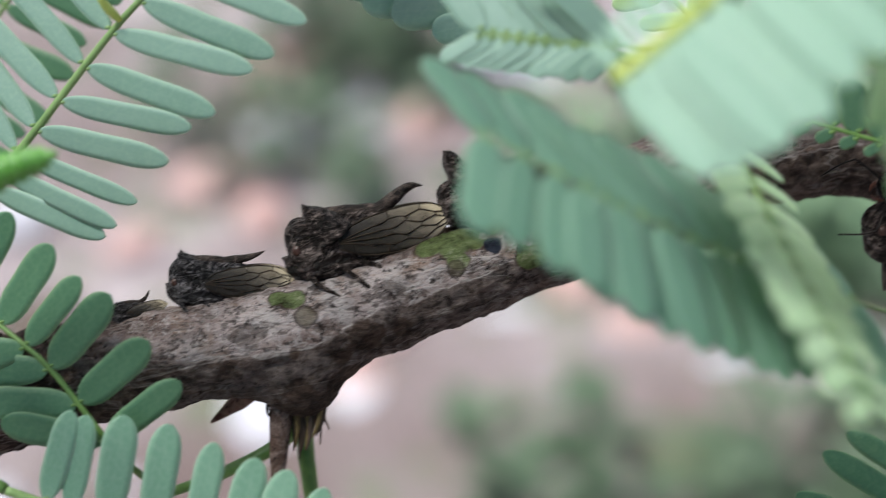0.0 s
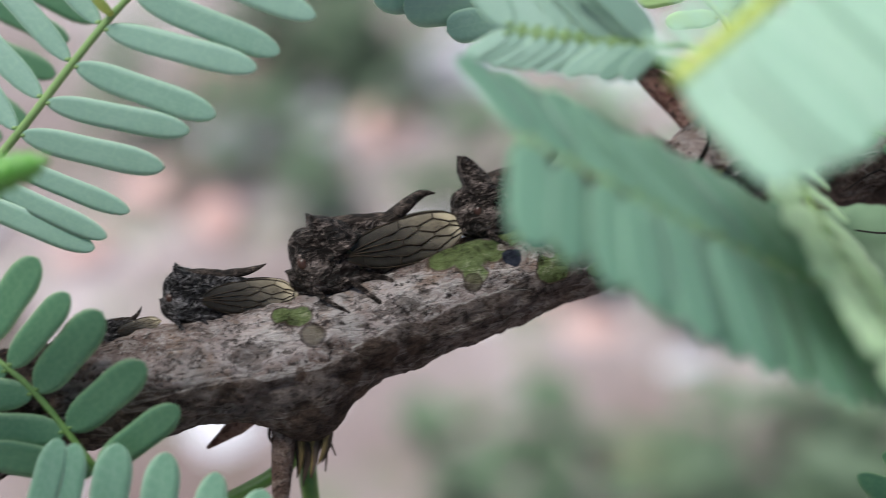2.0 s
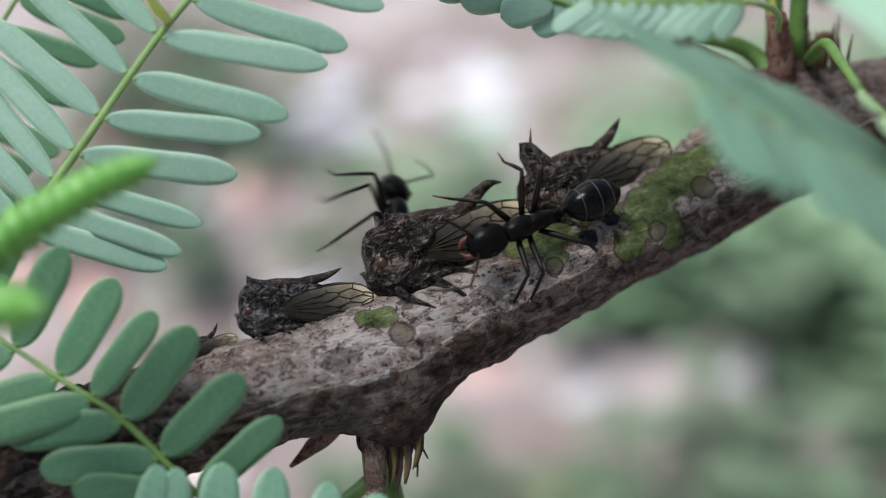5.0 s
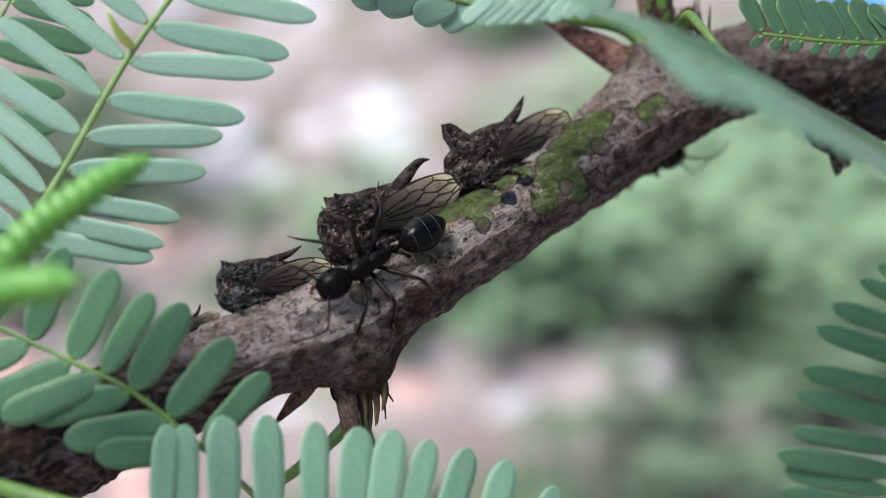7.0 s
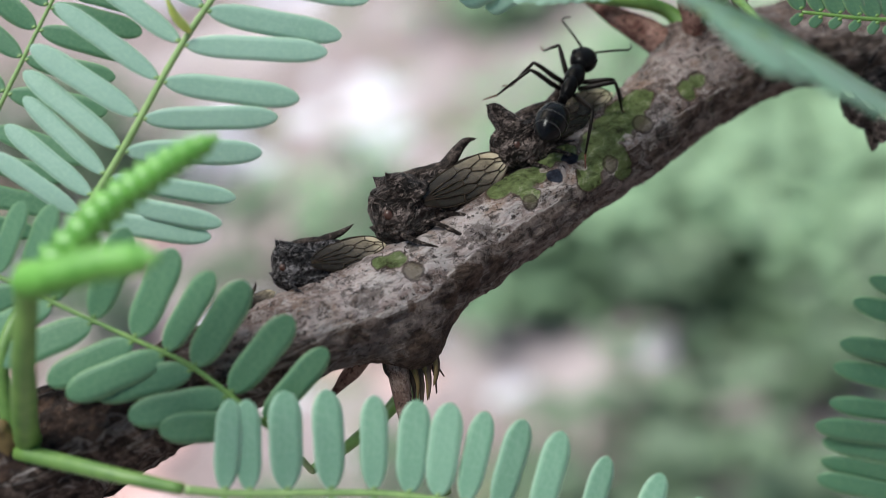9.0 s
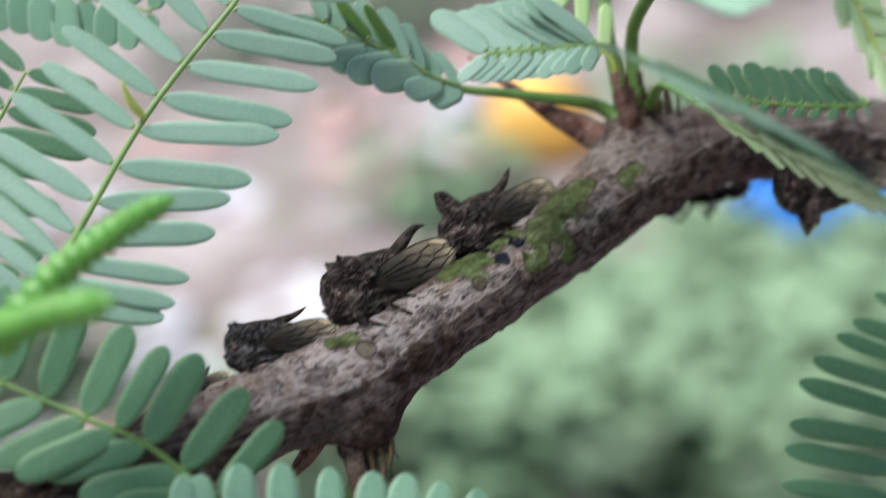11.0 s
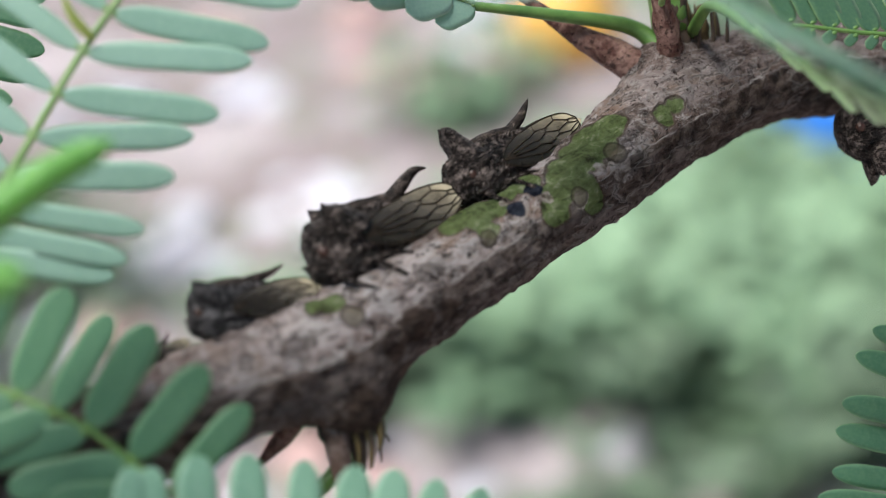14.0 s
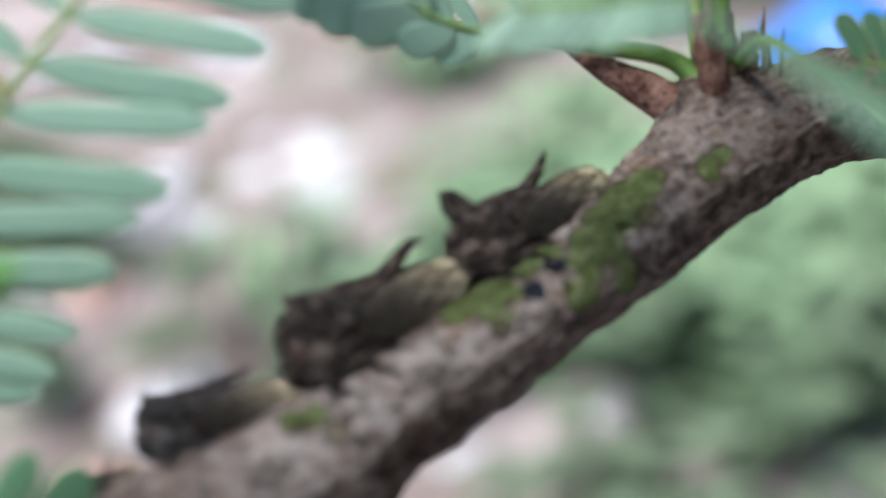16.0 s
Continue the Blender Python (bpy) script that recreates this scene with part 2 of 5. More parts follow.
    base = over(maths(nt, 'MULTIPLY', some, ramp(nt, hair, [(0.008, (1, 1, 1)), (0.020, (0, 0, 0))])), 0.40, (0.43, 0.375, 0.355), base)
    base = over(maths(nt, 'MULTIPLY', some, ramp(nt, hair, [(0.002, (1, 1, 1)), (0.007, (0, 0, 0))])), 0.70, (0.030, 0.020, 0.016), base)
    # living green bark in patches with brown rims
    green = spots(nt, obj, GREEN, 1.0, 620.0)
    base = over(ramp(nt, green, [(0.0, (0, 0, 0)), (0.05, (1, 1, 1)), (0.15, (1, 1, 1)), (0.20, (0, 0, 0))]), 0.72, (0.052, 0.034, 0.022), base)
    base = over(grey(nt, green, 0.11, 0.19), 0.94,
                ramp(nt, small, [(0.36, (0.032, 0.036, 0.012)), (0.44, (0.078, 0.104, 0.034)), (0.56, (0.125, 0.162, 0.060)), (0.65, (0.25, 0.26, 0.16))]), base)
    base = over(grey(nt, spots(nt, obj, FLECKS, 2.4, 1000.0), 0.0, 0.1), 0.85, ramp(nt, small, [(0.40, (0.10, 0.072, 0.058)), (0.52, (0.33, 0.275, 0.255)), (0.62, (0.50, 0.44, 0.42))]), base)
    ring = spots(nt, obj, RINGS, 0.9, 1000.0)
    base = over(grey(nt, ring, 0.0, 0.1), 0.75, ramp(nt, ring, [(0.05, (0.030, 0.020, 0.016)), (0.22, (0.045, 0.034, 0.022)), (0.38, (0.130, 0.110, 0.075))]), base)
    base = over(grey(nt, spots(nt, obj, BROWN, 1.6, 800.0), 0.0, 0.1), 0.8, ramp(nt, small, [(0.42, (0.022, 0.013, 0.009)), (0.6, (0.085, 0.052, 0.038))]), base)
    base = mix(nt, grey(nt, spots(nt, obj, INK, 1.1, 1500.0), 0.0, 0.14), base, ramp(nt, speck, [(0.4, (0.006, 0.007, 0.014)), (0.65, (0.030, 0.034, 0.050))]))
    nt.links.new(base, b.inputs["Base Color"])
    b.inputs["Roughness"].default_value = 0.82
    b.inputs["Specular IOR Level"].default_value = 0.12
    height = maths(nt, 'ADD', maths(nt, 'MULTIPLY', maths(nt, 'SUBTRACT', 1.0, grain), 0.45), maths(nt, 'ADD', maths(nt, 'MULTIPLY', small, 0.9), plate))
    height = maths(nt, 'ADD', height, maths(nt, 'MULTIPLY', grey(nt, hair, 0.0, 0.02), 0.12))
    height = maths(nt, 'ADD', height, maths(nt, 'ADD', maths(nt, 'MULTIPLY', powder, 0.12), maths(nt, 'MULTIPLY', flake, 0.6)))
    height = maths(nt, 'SUBTRACT', height, maths(nt, 'MULTIPLY', grey(nt, green, 0.05, 0.15), 0.25))
    bump(nt, b, height, 1.0, 0.00055)
    return m


BARK = bark_material()


def cuticle_material(name, dark, mid, light, rough, relief):
    """Pitted, wrinkled shell: dark pits, brown ground, pale worn ridges."""
    m, nt, b = node_material(name)
    obj = object_coords(nt)
    streak = noise_of(nt, scaled(nt, obj, (0.45, 1.0, 1.0)), 1500.0, 6.0, 0.72, 1.0)
    fine = noise_of(nt, obj, 3600.0, 4.0, 0.7)
    pit = add(nt, "ShaderNodeTexVoronoi", Scale=3300.0)
    nt.links.new(scaled(nt, obj, (0.8, 1.0, 1.0)), pit.inputs["Vector"])
    pits = pit.outputs["Distance"]
    wrinkle = maths(nt, 'ABSOLUTE', maths(nt, 'SUBTRACT', noise_of(nt, scaled(nt, obj, (0.40, 1.0, 1.0)), 1300.0, 4.0, 0.6, 1.4), 0.5))
    col = ramp(nt, streak, [(0.38, dark), (0.47, mid), (0.55, tuple(c * 1.7 for c in mid)), (0.64, light)])
    col = mix(nt, maths(nt, 'MULTIPLY', ramp(nt, pits, [(0.16, (1, 1, 1)), (0.36, (0, 0, 0))]), 0.6), col, dark)
    col = mix(nt, maths(nt, 'MULTIPLY', grey(nt, fine, 0.52, 0.66), 0.5), col, dark)
    col = mix(nt, maths(nt, 'MULTIPLY', ramp(nt, wrinkle, [(0.006, (1, 1, 1)), (0.022, (0, 0, 0))]), 0.75), col, light)
    fleck = noise_of(nt, scaled(nt, obj, (0.6, 1.0, 1.0)), 2600.0, 8.0, 0.80)
    col = mix(nt, maths(nt, 'MULTIPLY', grey(nt, fleck, 0.565, 0.585), 0.8), col, tuple(c * 1.5 for c in light))
    col = mix(nt, maths(nt, 'MULTIPLY', grey(nt, maths(nt, 'SUBTRACT', 1.0, fleck), 0.545, 0.565), 0.8), col, dark)
    nt.links.new(col, b.inputs["Base Color"])
    b.inputs["Roughness"].default_value = rough
    b.inputs["Specular IOR Level"].default_value = 0.14
    height = maths(nt, 'ADD', streak, maths(nt, 'MULTIPLY', pits, 0.7))
    height = maths(nt, 'SUBTRACT', height, maths(nt, 'MULTIPLY', grey(nt, wrinkle, 0.0, 0.05), 0.25))
    bump(nt, b, height, 1.0, relief)
    return m


CUTICLE = cuticle_material("rough_brown_cuticle", (0.0022, 0.0015, 0.0013), (0.0125, 0.0085, 0.0072), (0.165, 0.128, 0.116), 0.42, 0.00050)
CUTICLE_GREY = cuticle_material("grey_black_cuticle", (0.0018, 0.0017, 0.0019), (0.0190, 0.0168, 0.0182), (0.190, 0.172, 0.176), 0.40, 0.00050)
SPINE = cuticle_material("dark_spine", (0.005, 0.0038, 0.0034), (0.016, 0.011, 0.009), (0.07, 0.052, 0.044), 0.65, 0.00008)
VEIN = cuticle_material("wing_vein", (0.010, 0.007, 0.005), (0.018, 0.012, 0.008), (0.035, 0.025, 0.016), 0.5, 0.00003)


def plain_material(name, colour, rough, coat=0.0, relief=0.0, shine=0.35):
    m, nt, b = node_material(name)
    obj = object_coords(nt)
    n = noise_of(nt, obj, 2600.0, 4.0)
    c2 = tuple(min(1.0, c * 1.7) for c in colour)
    nt.links.new(mix(nt, grey(nt, n, 0.3, 0.75), colour, c2), b.inputs["Base Color"])
    b.inputs["Roughness"].default_value = rough
    b.inputs["Coat Weight"].default_value = coat
    b.inputs["Specular IOR Level"].default_value = shine
    if relief:
        bump(nt, b, n, 0.4, relief)
    return m


EYE = plain_material("red_brown_eye", (0.030, 0.012, 0.008), 0.35)
ANT_BLACK = plain_material("black_ant_shell", (0.0024, 0.0022, 0.0024), 0.32, 0.0, 0.00003, 0.06)
ANT_GASTER = plain_material("black_ant_gaster", (0.0020, 0.0020, 0.0024), 0.20, 0.0, 0.00002, 0.10)
ANT_BAND = plain_material("grey_gaster_band", (0.030, 0.028, 0.026), 0.4)
ANT_LEG = plain_material("dark_ant_leg", (0.0060, 0.0042, 0.0034), 0.42, 0.0, 0.0, 0.12)
ANT_RED = plain_material("red_brown_ant_leg", (0.050, 0.016, 0.008), 0.4)


def wing_material():
    m, nt, b = node_material("amber_wing_membrane")
    obj = object_coords(nt)
    uv = nt.nodes.new("ShaderNodeUVMap").outputs[0]
    sep = nt.nodes.new("ShaderNodeSeparateXYZ")
    nt.links.new(uv, sep.inputs[0])
    n = noise_of(nt, obj, 900.0, 4.0)
    where = maths(nt, 'ADD', sep.outputs[0], maths(nt, 'MULTIPLY', maths(nt, 'SUBTRACT', n, 0.5), 0.3))
    where = maths(nt, 'ADD', where, maths(nt, 'MULTIPLY', maths(nt, 'SUBTRACT', sep.outputs[1], 0.6), 0.24))
    cloud = noise_of(nt, scaled(nt, obj, (0.35, 1.0, 1.0)), 2400.0, 5.0, 0.7)
    col = ramp(nt, where, [(0.10, (0.014, 0.011, 0.0085)), (0.40, (0.040, 0.034, 0.029)), (0.60, (0.100, 0.084, 0.068)), (0.76, (0.24, 0.20, 0.150)), (0.92, (0.62, 0.53, 0.39))])
    col = mix(nt, maths(nt, 'MULTIPLY', grey(nt, cloud, 0.48, 0.62), 0.5), col, (0.018, 0.013, 0.010))
    nt.links.new(col, b.inputs["Base Color"])
    b.inputs["Roughness"].default_value = 0.42
    b.inputs["Specular IOR Level"].default_value = 0.22
    bump(nt, b, noise_of(nt, obj, 2600.0, 3.0), 0.4, 0.00008)
    clear = nt.nodes.new("ShaderNodeBsdfTransparent")
    clear.inputs[0].default_value = (0.95, 0.86, 0.70, 1.0)
    s = nt.nodes.new("ShaderNodeMixShader")
    nt.links.new(ramp(nt, where, [(0.1, (0.08, 0.08, 0.08)), (0.40, (0.28, 0.28, 0.28)), (0.70, (0.28, 0.28, 0.28)), (0.95, (0.40, 0.40, 0.40))]), s.inputs[0])
    nt.links.new(b.outputs[0], s.inputs[1])
    nt.links.new(clear.outputs[0], s.inputs[2])
    nt.links.new(s.outputs[0], nt.nodes["Material Output"].inputs[0])
    return m


WING = wing_material()


def ground_material():
    m, nt, b = node_material("litter_covered_soil")
    obj = object_coords(nt)
    big = noise_of(nt, obj, 5.0, 4.0, 0.55)
    mid = noise_of(nt, obj, 22.0, 5.0, 0.6)
    fine = noise_of(nt, obj, 140.0, 5.0, 0.7)
    col = ramp(nt, big, [(0.35, (0.16, 0.112, 0.108)), (0.50, (0.29, 0.235, 0.242)), (0.62, (0.46, 0.39, 0.41))])
    col = mix(nt, maths(nt, 'MULTIPLY', grey(nt, mid, 0.54, 0.66), 0.7), col, (0.10, 0.165, 0.060))
    col = mix(nt, maths(nt, 'MULTIPLY', grey(nt, fine, 0.50, 0.70), 0.5), col, (0.13, 0.08, 0.065))
    nt.links.new(col, b.inputs["Base Color"])
    b.inputs["Roughness"].default_value = 0.9
    bump(nt, b, fine, 0.6, 0.004)
    return m


GROUND = ground_material()


def litter_material(name, a, c, rough=0.6):
    m, nt, b = node_material(name)
    obj = object_coords(nt)
    n = noise_of(nt, obj, 60.0, 4.0)
    info = nt.nodes.new("ShaderNodeObjectInfo").outputs["Random"]
    nt.links.new(mix(nt, maths(nt, 'ADD', maths(nt, 'MULTIPLY', grey(nt, n, 0.3, 0.7), 0.6), maths(nt, 'MULTIPLY', info, 0.4)), a, c), b.inputs["Base Color"])
    b.inputs["Roughness"].default_value = rough
    return m


WHITE_LITTER = litter_material("whitish_stone", (0.48, 0.46, 0.52), (0.69, 0.66, 0.73))
PINK_LITTER = litter_material("pinkish_brick_piece", (0.48, 0.28, 0.26), (0.66, 0.44, 0.42))
BROWN_LITTER = litter_material("dark_dead_leaf", (0.070, 0.050, 0.040), (0.14, 0.10, 0.08))
BLUE_PLASTIC = litter_material("blue_plastic", (0.01, 0.12, 0.55), (0.03, 0.22, 0.75), 0.35)
ORANGE_PLASTIC = litter_material("orange_plastic", (0.85, 0.42, 0.07), (0.90, 0.52, 0.13), 0.4)
RED_PLASTIC = litter_material("red_plastic", (0.50, 0.09, 0.07), (0.62, 0.16, 0.13), 0.4)
HERB = litter_material("low_herb_green", (0.165, 0.260, 0.150), (0.255, 0.370, 0.225), 0.6)
HERB_DULL = litter_material("low_herb_dull_green", (0.058, 0.098, 0.052), (0.125, 0.175, 0.105), 0.6)


# ---- mesh helpers: all shapes are laid out in millimetres ----
def V(p):
    return Vector(p)


def finish(bm, name, material, smooth=True):
    me = bpy.data.meshes.new(name)
    bmesh.ops.scale(bm, vec=(MM, MM, MM), verts=bm.verts)
    bm.normal_update()
    bm.to_mesh(me)
    bm.free()
    me.materials.append(material)
    if smooth:
        me.polygons.foreach_set("use_smooth", [True] * len(me.polygons))
    return me


def part(name, bm, material, parent=None, label="", smooth=True):
    ob = new(name, finish(bm, name, material, smooth))
    ob.parent = parent
    return tagged(ob, label)


def spline(points, n):
    """n points on a smooth line through the given ones."""
    p = [V(q) for q in points]
    p = [p[0] * 2 - p[1]] + p + [p[-1] * 2 - p[-2]]
    out = []
    for i in range(n):
        u = i / (n - 1) * (len(p) - 3)
        k = min(int(u), len(p) - 4)
        f = u - k
        a, b, c, d = p[k:k + 4]
        out.append(0.5 * (2 * b + (c - a) * f + (2 * a - 5 * b + 4 * c - d) * f * f + (3 * b - a - 3 * c + d) * f ** 3))
    return out


def ring_faces(bm, rings, closed=True, caps=True):
    for r, s in zip(rings, rings[1:]):
        n = len(r)
        for k in range(n if closed else n - 1):
            bm.faces.new((r[k], r[(k + 1) % n], s[(k + 1) % n], s[k]))
    if caps:
        bm.faces.new(rings[0][::-1])
        bm.faces.new(rings[-1])


def tube(bm, line, radii, sides=8, rough=0.0, seed=0.0):
    """A tapered tube along a line of points."""
    rings, side = [], None
    for i, p in enumerate(line):
        t = (line[min(i + 1, len(line) - 1)] - line[max(i - 1, 0)]).normalized()
        if side is None:
            side = t.orthogonal().normalized()
        side = (side - t * side.dot(t)).normalized()
        up = t.cross(side)
        r = radii[i] if isinstance(radii, (list, tuple)) else radii
        ring = []
        for k in range(sides):
            a = 2 * math.pi * k / sides
            d = side * math.cos(a) + up * math.sin(a)
            q = r
            if rough:
                q = r * (1 + rough * noise.noise((p + d * r) * 1.7 + V((seed, seed, 0))))
            ring.append(bm.verts.new(p + d * q))
        rings.append(ring)
    ring_faces(bm, rings)


def tapered(a, b, n):
    return [a + (b - a) * i / (n - 1) for i in range(n)]


def blob(bm, centre, size, turn=None, u=16, v=10, power=1.0, rough=0.0, seed=0.0):
    """An ellipsoid, drawn out to a blunt egg by power."""
    m = turn or Matrix.Identity(3)
    rings = []
    for i in range(v + 1):
        th = math.pi * i / v
        x = -math.cos(th)
        r = max(math.sin(th), 0.02) ** power
        ring = []
        for k in range(u):
            a = 2 * math.pi * k / u
            q = V((x * size[0], r * math.cos(a) * size[1], r * math.sin(a) * size[2]))
            if rough:
                q *= 1 + rough * noise.noise(q * 2.3 + V((seed, 0, seed)))
            ring.append(bm.verts.new(V(centre) + m @ q))
        rings.append(ring)
    ring_faces(bm, rings)


def thing(name, label, category, group="", kind="", at=None):
    ob = new(name)
    ob.empty_display_size = 0.002
    if at is not None:
        ob.matrix_basis = at
    return tagged(ob, label, category, group, kind)

# ---- ground: one sheet to the horizon ----
GROUND_Z = -0.40


def build_ground():
    bm = bmesh.new()
    edges = [-60, -20, -6, -2] + [-1.2 + 0.06 * i for i in range(66)] + [3.2, 6, 20, 60]
    verts = {}
    for i, x in enumerate(edges):
        for j, y in enumerate(edges):
            near = max(0.0, 1 - max(abs(x), abs(y - 0.9)) / 3.0)
            h = near * 0.03 * noise.noise(V((x * 3, y * 3, 0.3))) + near * 0.012 * noise.noise(V((x * 14, y * 14, 2.0)))
            verts[i, j] = bm.verts.new((x * 1000, y * 1000, (GROUND_Z + h) * 1000))
    n = len(edges)
    for i in range(n - 1):
        for j in range(n - 1):
            bm.faces.new((verts[i, j], verts[i + 1, j], verts[i + 1, j + 1], verts[i, j + 1]))
    ob = part("ground", bm, GROUND)
    return tagged(ob, "pinkish brown soil strewn with dry litter and green patches", "ground", kind="structure")


build_ground()


def stone_mesh(name, material, seed, flat):
    bm = bmesh.new()
    blob(bm, (0, 0, 0), (1000, 800, 1000 * flat), u=12, v=8, power=0.7)
    for v in bm.verts:
        v.co *= 1 + 0.28 * noise.noise(v.co * 0.0013 + V((seed, seed * 2, 0)))
    return finish(bm, name, material)


def scatter_litter():
    """Pieces lying on the ground behind the branch: (x, y, size) in metres."""
    sets = (
        ("pale_stone", WHITE_LITTER, "whitish weathered stone lying on the soil", "stone", 0.30,
         [(0.190, 0.472, 0.034), (0.187, 0.418, 0.034), (0.198, 0.378, 0.026), (0.115, 0.495, 0.024), (-0.005, 0.545, 0.045), (0.09, 0.93, 0.115), (0.17, 1.0, 0.075), (0.25, 1.09, 0.055),
          (0.02, 0.49, 0.034), (0.085, 0.555, 0.026), (-0.13, 0.45, 0.075), (0.41, 0.75, 0.035), (-0.10, 0.86, 0.055), (-0.30, 0.47, 0.055), (0.46, 1.36, 0.06), (-0.03, 0.66, 0.05),
          (-0.35, 0.72, 0.06), (0.36, 1.19, 0.05), (0.17, 1.30, 0.07), (0.02, 1.42, 0.06), (0.10, 0.40, 0.022)]),
        ("brick_piece", PINK_LITTER, "broken pinkish brick piece lying on the soil", "brick", 0.35,
         [(0.07, 0.535, 0.030), (-0.055, 0.54, 0.045), (-0.05, 0.82, 0.04), (0.33, 1.22, 0.07), (0.52, 1.57, 0.10), (-0.2, 0.75, 0.06), (0.05, 0.60, 0.035),
          (-0.17, 0.95, 0.06), (0.15, 0.46, 0.022), (0.36, 1.45, 0.07), (0.18, 1.55, 0.08), (0.44, 1.20, 0.05), (-0.08, 0.56, 0.03)]),
        ("dead_leaf", BROWN_LITTER, "dark dead leaf lying on the soil", "leaf", 0.12,
         [(-0.06, 1.02, 0.075), (0.13, 0.50, 0.022), (0.17, 0.465, 0.020), (-0.05, 0.84, 0.05), 
          (-0.28, 0.62, 0.05), (0.44, 0.72, 0.035), (0.15, 0.39, 0.03), (0.26, 0.43, 0.03), (0.40, 1.60, 0.06), (0.22, 0.455, 0.03), (0.175, 0.405, 0.03), (0.24, 0.385, 0.04), (0.29, 0.48, 0.03), (-0.09, 0.93, 0.06), (0.27, 0.45, 0.04), (0.21, 0.42, 0.04)]),
    )
    rng = random.Random(4)
    for name, material, label, category, flat, places in sets:
        shapes = [stone_mesh(name, material, len(name) * 0.37 + i, flat) for i in range(3)]
        for x, y, r in places:
            # a broken heap: pieces of a few centimetres round each place
            n = max(1, round((r / 0.03) ** 1.6))
            for i in range(n):
                q, h = (r * math.sqrt(rng.random()) * 0.95 if n > 1 else 0.0), rng.uniform(0, 6.283)
                s = (rng.uniform(0.018, 0.032) if n > 1 else r * 0.85)
                ob = new(name, shapes[i % 3])
                ob.matrix_basis = pose(x + q * math.cos(h), y + q * math.sin(h), GROUND_Z + s * flat * 0.75, 0, 0, rng.uniform(0, 360)) @ Matrix.Diagonal((s, s * rng.uniform(0.8, 1.1), s, 1))
                tagged(ob, label, category, group=name + " pieces on the ground")


scatter_litter()


def plastic_scrap(name, material, label, x, y, w, h):
    """A crumpled bag: a dented open sack lying on its side."""
    bm = bmesh.new()
    rings = []
    for i in range(9):
        f = i / 8
        r = (0.25 + 0.75 * math.sin(math.pi * min(f * 1.15, 1.0))) * (1.0 if i < 8 else 0.55)
        ring = []
        for k in range(18):
            a = 2 * math.pi * k / 18
            q = V(((f - 0.5) * w, math.cos(a) * r * h * 0.6, (math.sin(a) * r + 1.0) * h * 0.5))
            q += V((0, 0.16 * h, 0.12 * h)) * noise.noise(q * 22 + V((w * 7, h, 0)))
            ring.append(bm.verts.new(q * 1000))
        rings.append(ring)
    ring_faces(bm, rings)
    ob = part(name, bm, material)
    ob.matrix_basis = pose(x, y, GROUND_Z - 0.004, 0, 0, 24)
    tagged(ob, label, "litter")


plastic_scrap("plastic_bag", BLUE_PLASTIC, "crumpled bright blue plastic bag lying on the soil", 0.49, 0.665, 0.15, 0.12)
plastic_scrap("plastic_bag", ORANGE_PLASTIC, "crumpled orange plastic wrapper lying on the soil", 0.47, 1.10, 0.13, 0.10)
plastic_scrap("plastic_bag", RED_PLASTIC, "small crumpled red plastic wrapper on the soil", 0.462, 0.738, 0.045, 0.05)
plastic_scrap("plastic_bag", BLUE_PLASTIC, "crumpled dark blue plastic bag further back", 1.08, 1.42, 0.2, 0.09)


def herb_cover(name, label, material, drifts, seed):
    """Low broad-leaved herbs in drifts (x, y, radius, plants), past counting."""
    rng = random.Random(seed)
    verts, faces = [], []
    for cx, cy, r, n in drifts:
        for _ in range(n):
            a, q = rng.uniform(0, 6.283), r * math.sqrt(rng.random())
            x, y, z = cx + q * math.cos(a), cy + q * math.sin(a), GROUND_Z + rng.uniform(0.012, 0.075)
            stem = len(verts)
            verts += [(x - 0.0012, y, GROUND_Z - 0.01), (x + 0.0012, y, GROUND_Z - 0.01), (x + 0.0008, y, z), (x - 0.0008, y, z)]
            faces.append((stem, stem + 1, stem + 2, stem + 3))
            for _leaf in range(4):
                s, h, tilt = rng.uniform(0.010, 0.024), rng.uniform(0, 6.283), rng.uniform(0.1, 0.7)
                d, w = V((math.cos(h), math.sin(h), tilt)).normalized(), V((-math.sin(h), math.cos(h), rng.uniform(-0.3, 0.3)))
                o, k = V((x, y, z)), len(verts)
                verts += [tuple(o), tuple(o + d * s * 0.45 + w * s * 0.42 + V((0, 0, 0.1 * s))), tuple(o + d * s * 1.1 + w * s * 0.30), tuple(o + d * s * 1.5 - V((0, 0, 0.25 * s))),
                          tuple(o + d * s * 1.1 - w * s * 0.30), tuple(o + d * s * 0.45 - w * s * 0.42 + V((0, 0, 0.1 * s)))]
                faces += [(k, k + 1, k + 2, k + 3), (k, k + 3, k + 4, k + 5)]
    me = bpy.data.meshes.new("herbs")
    me.from_pydata(verts, [], faces)
    me.materials.append(material)
    tagged(new(name, me), label, "plants", kind="stuff")


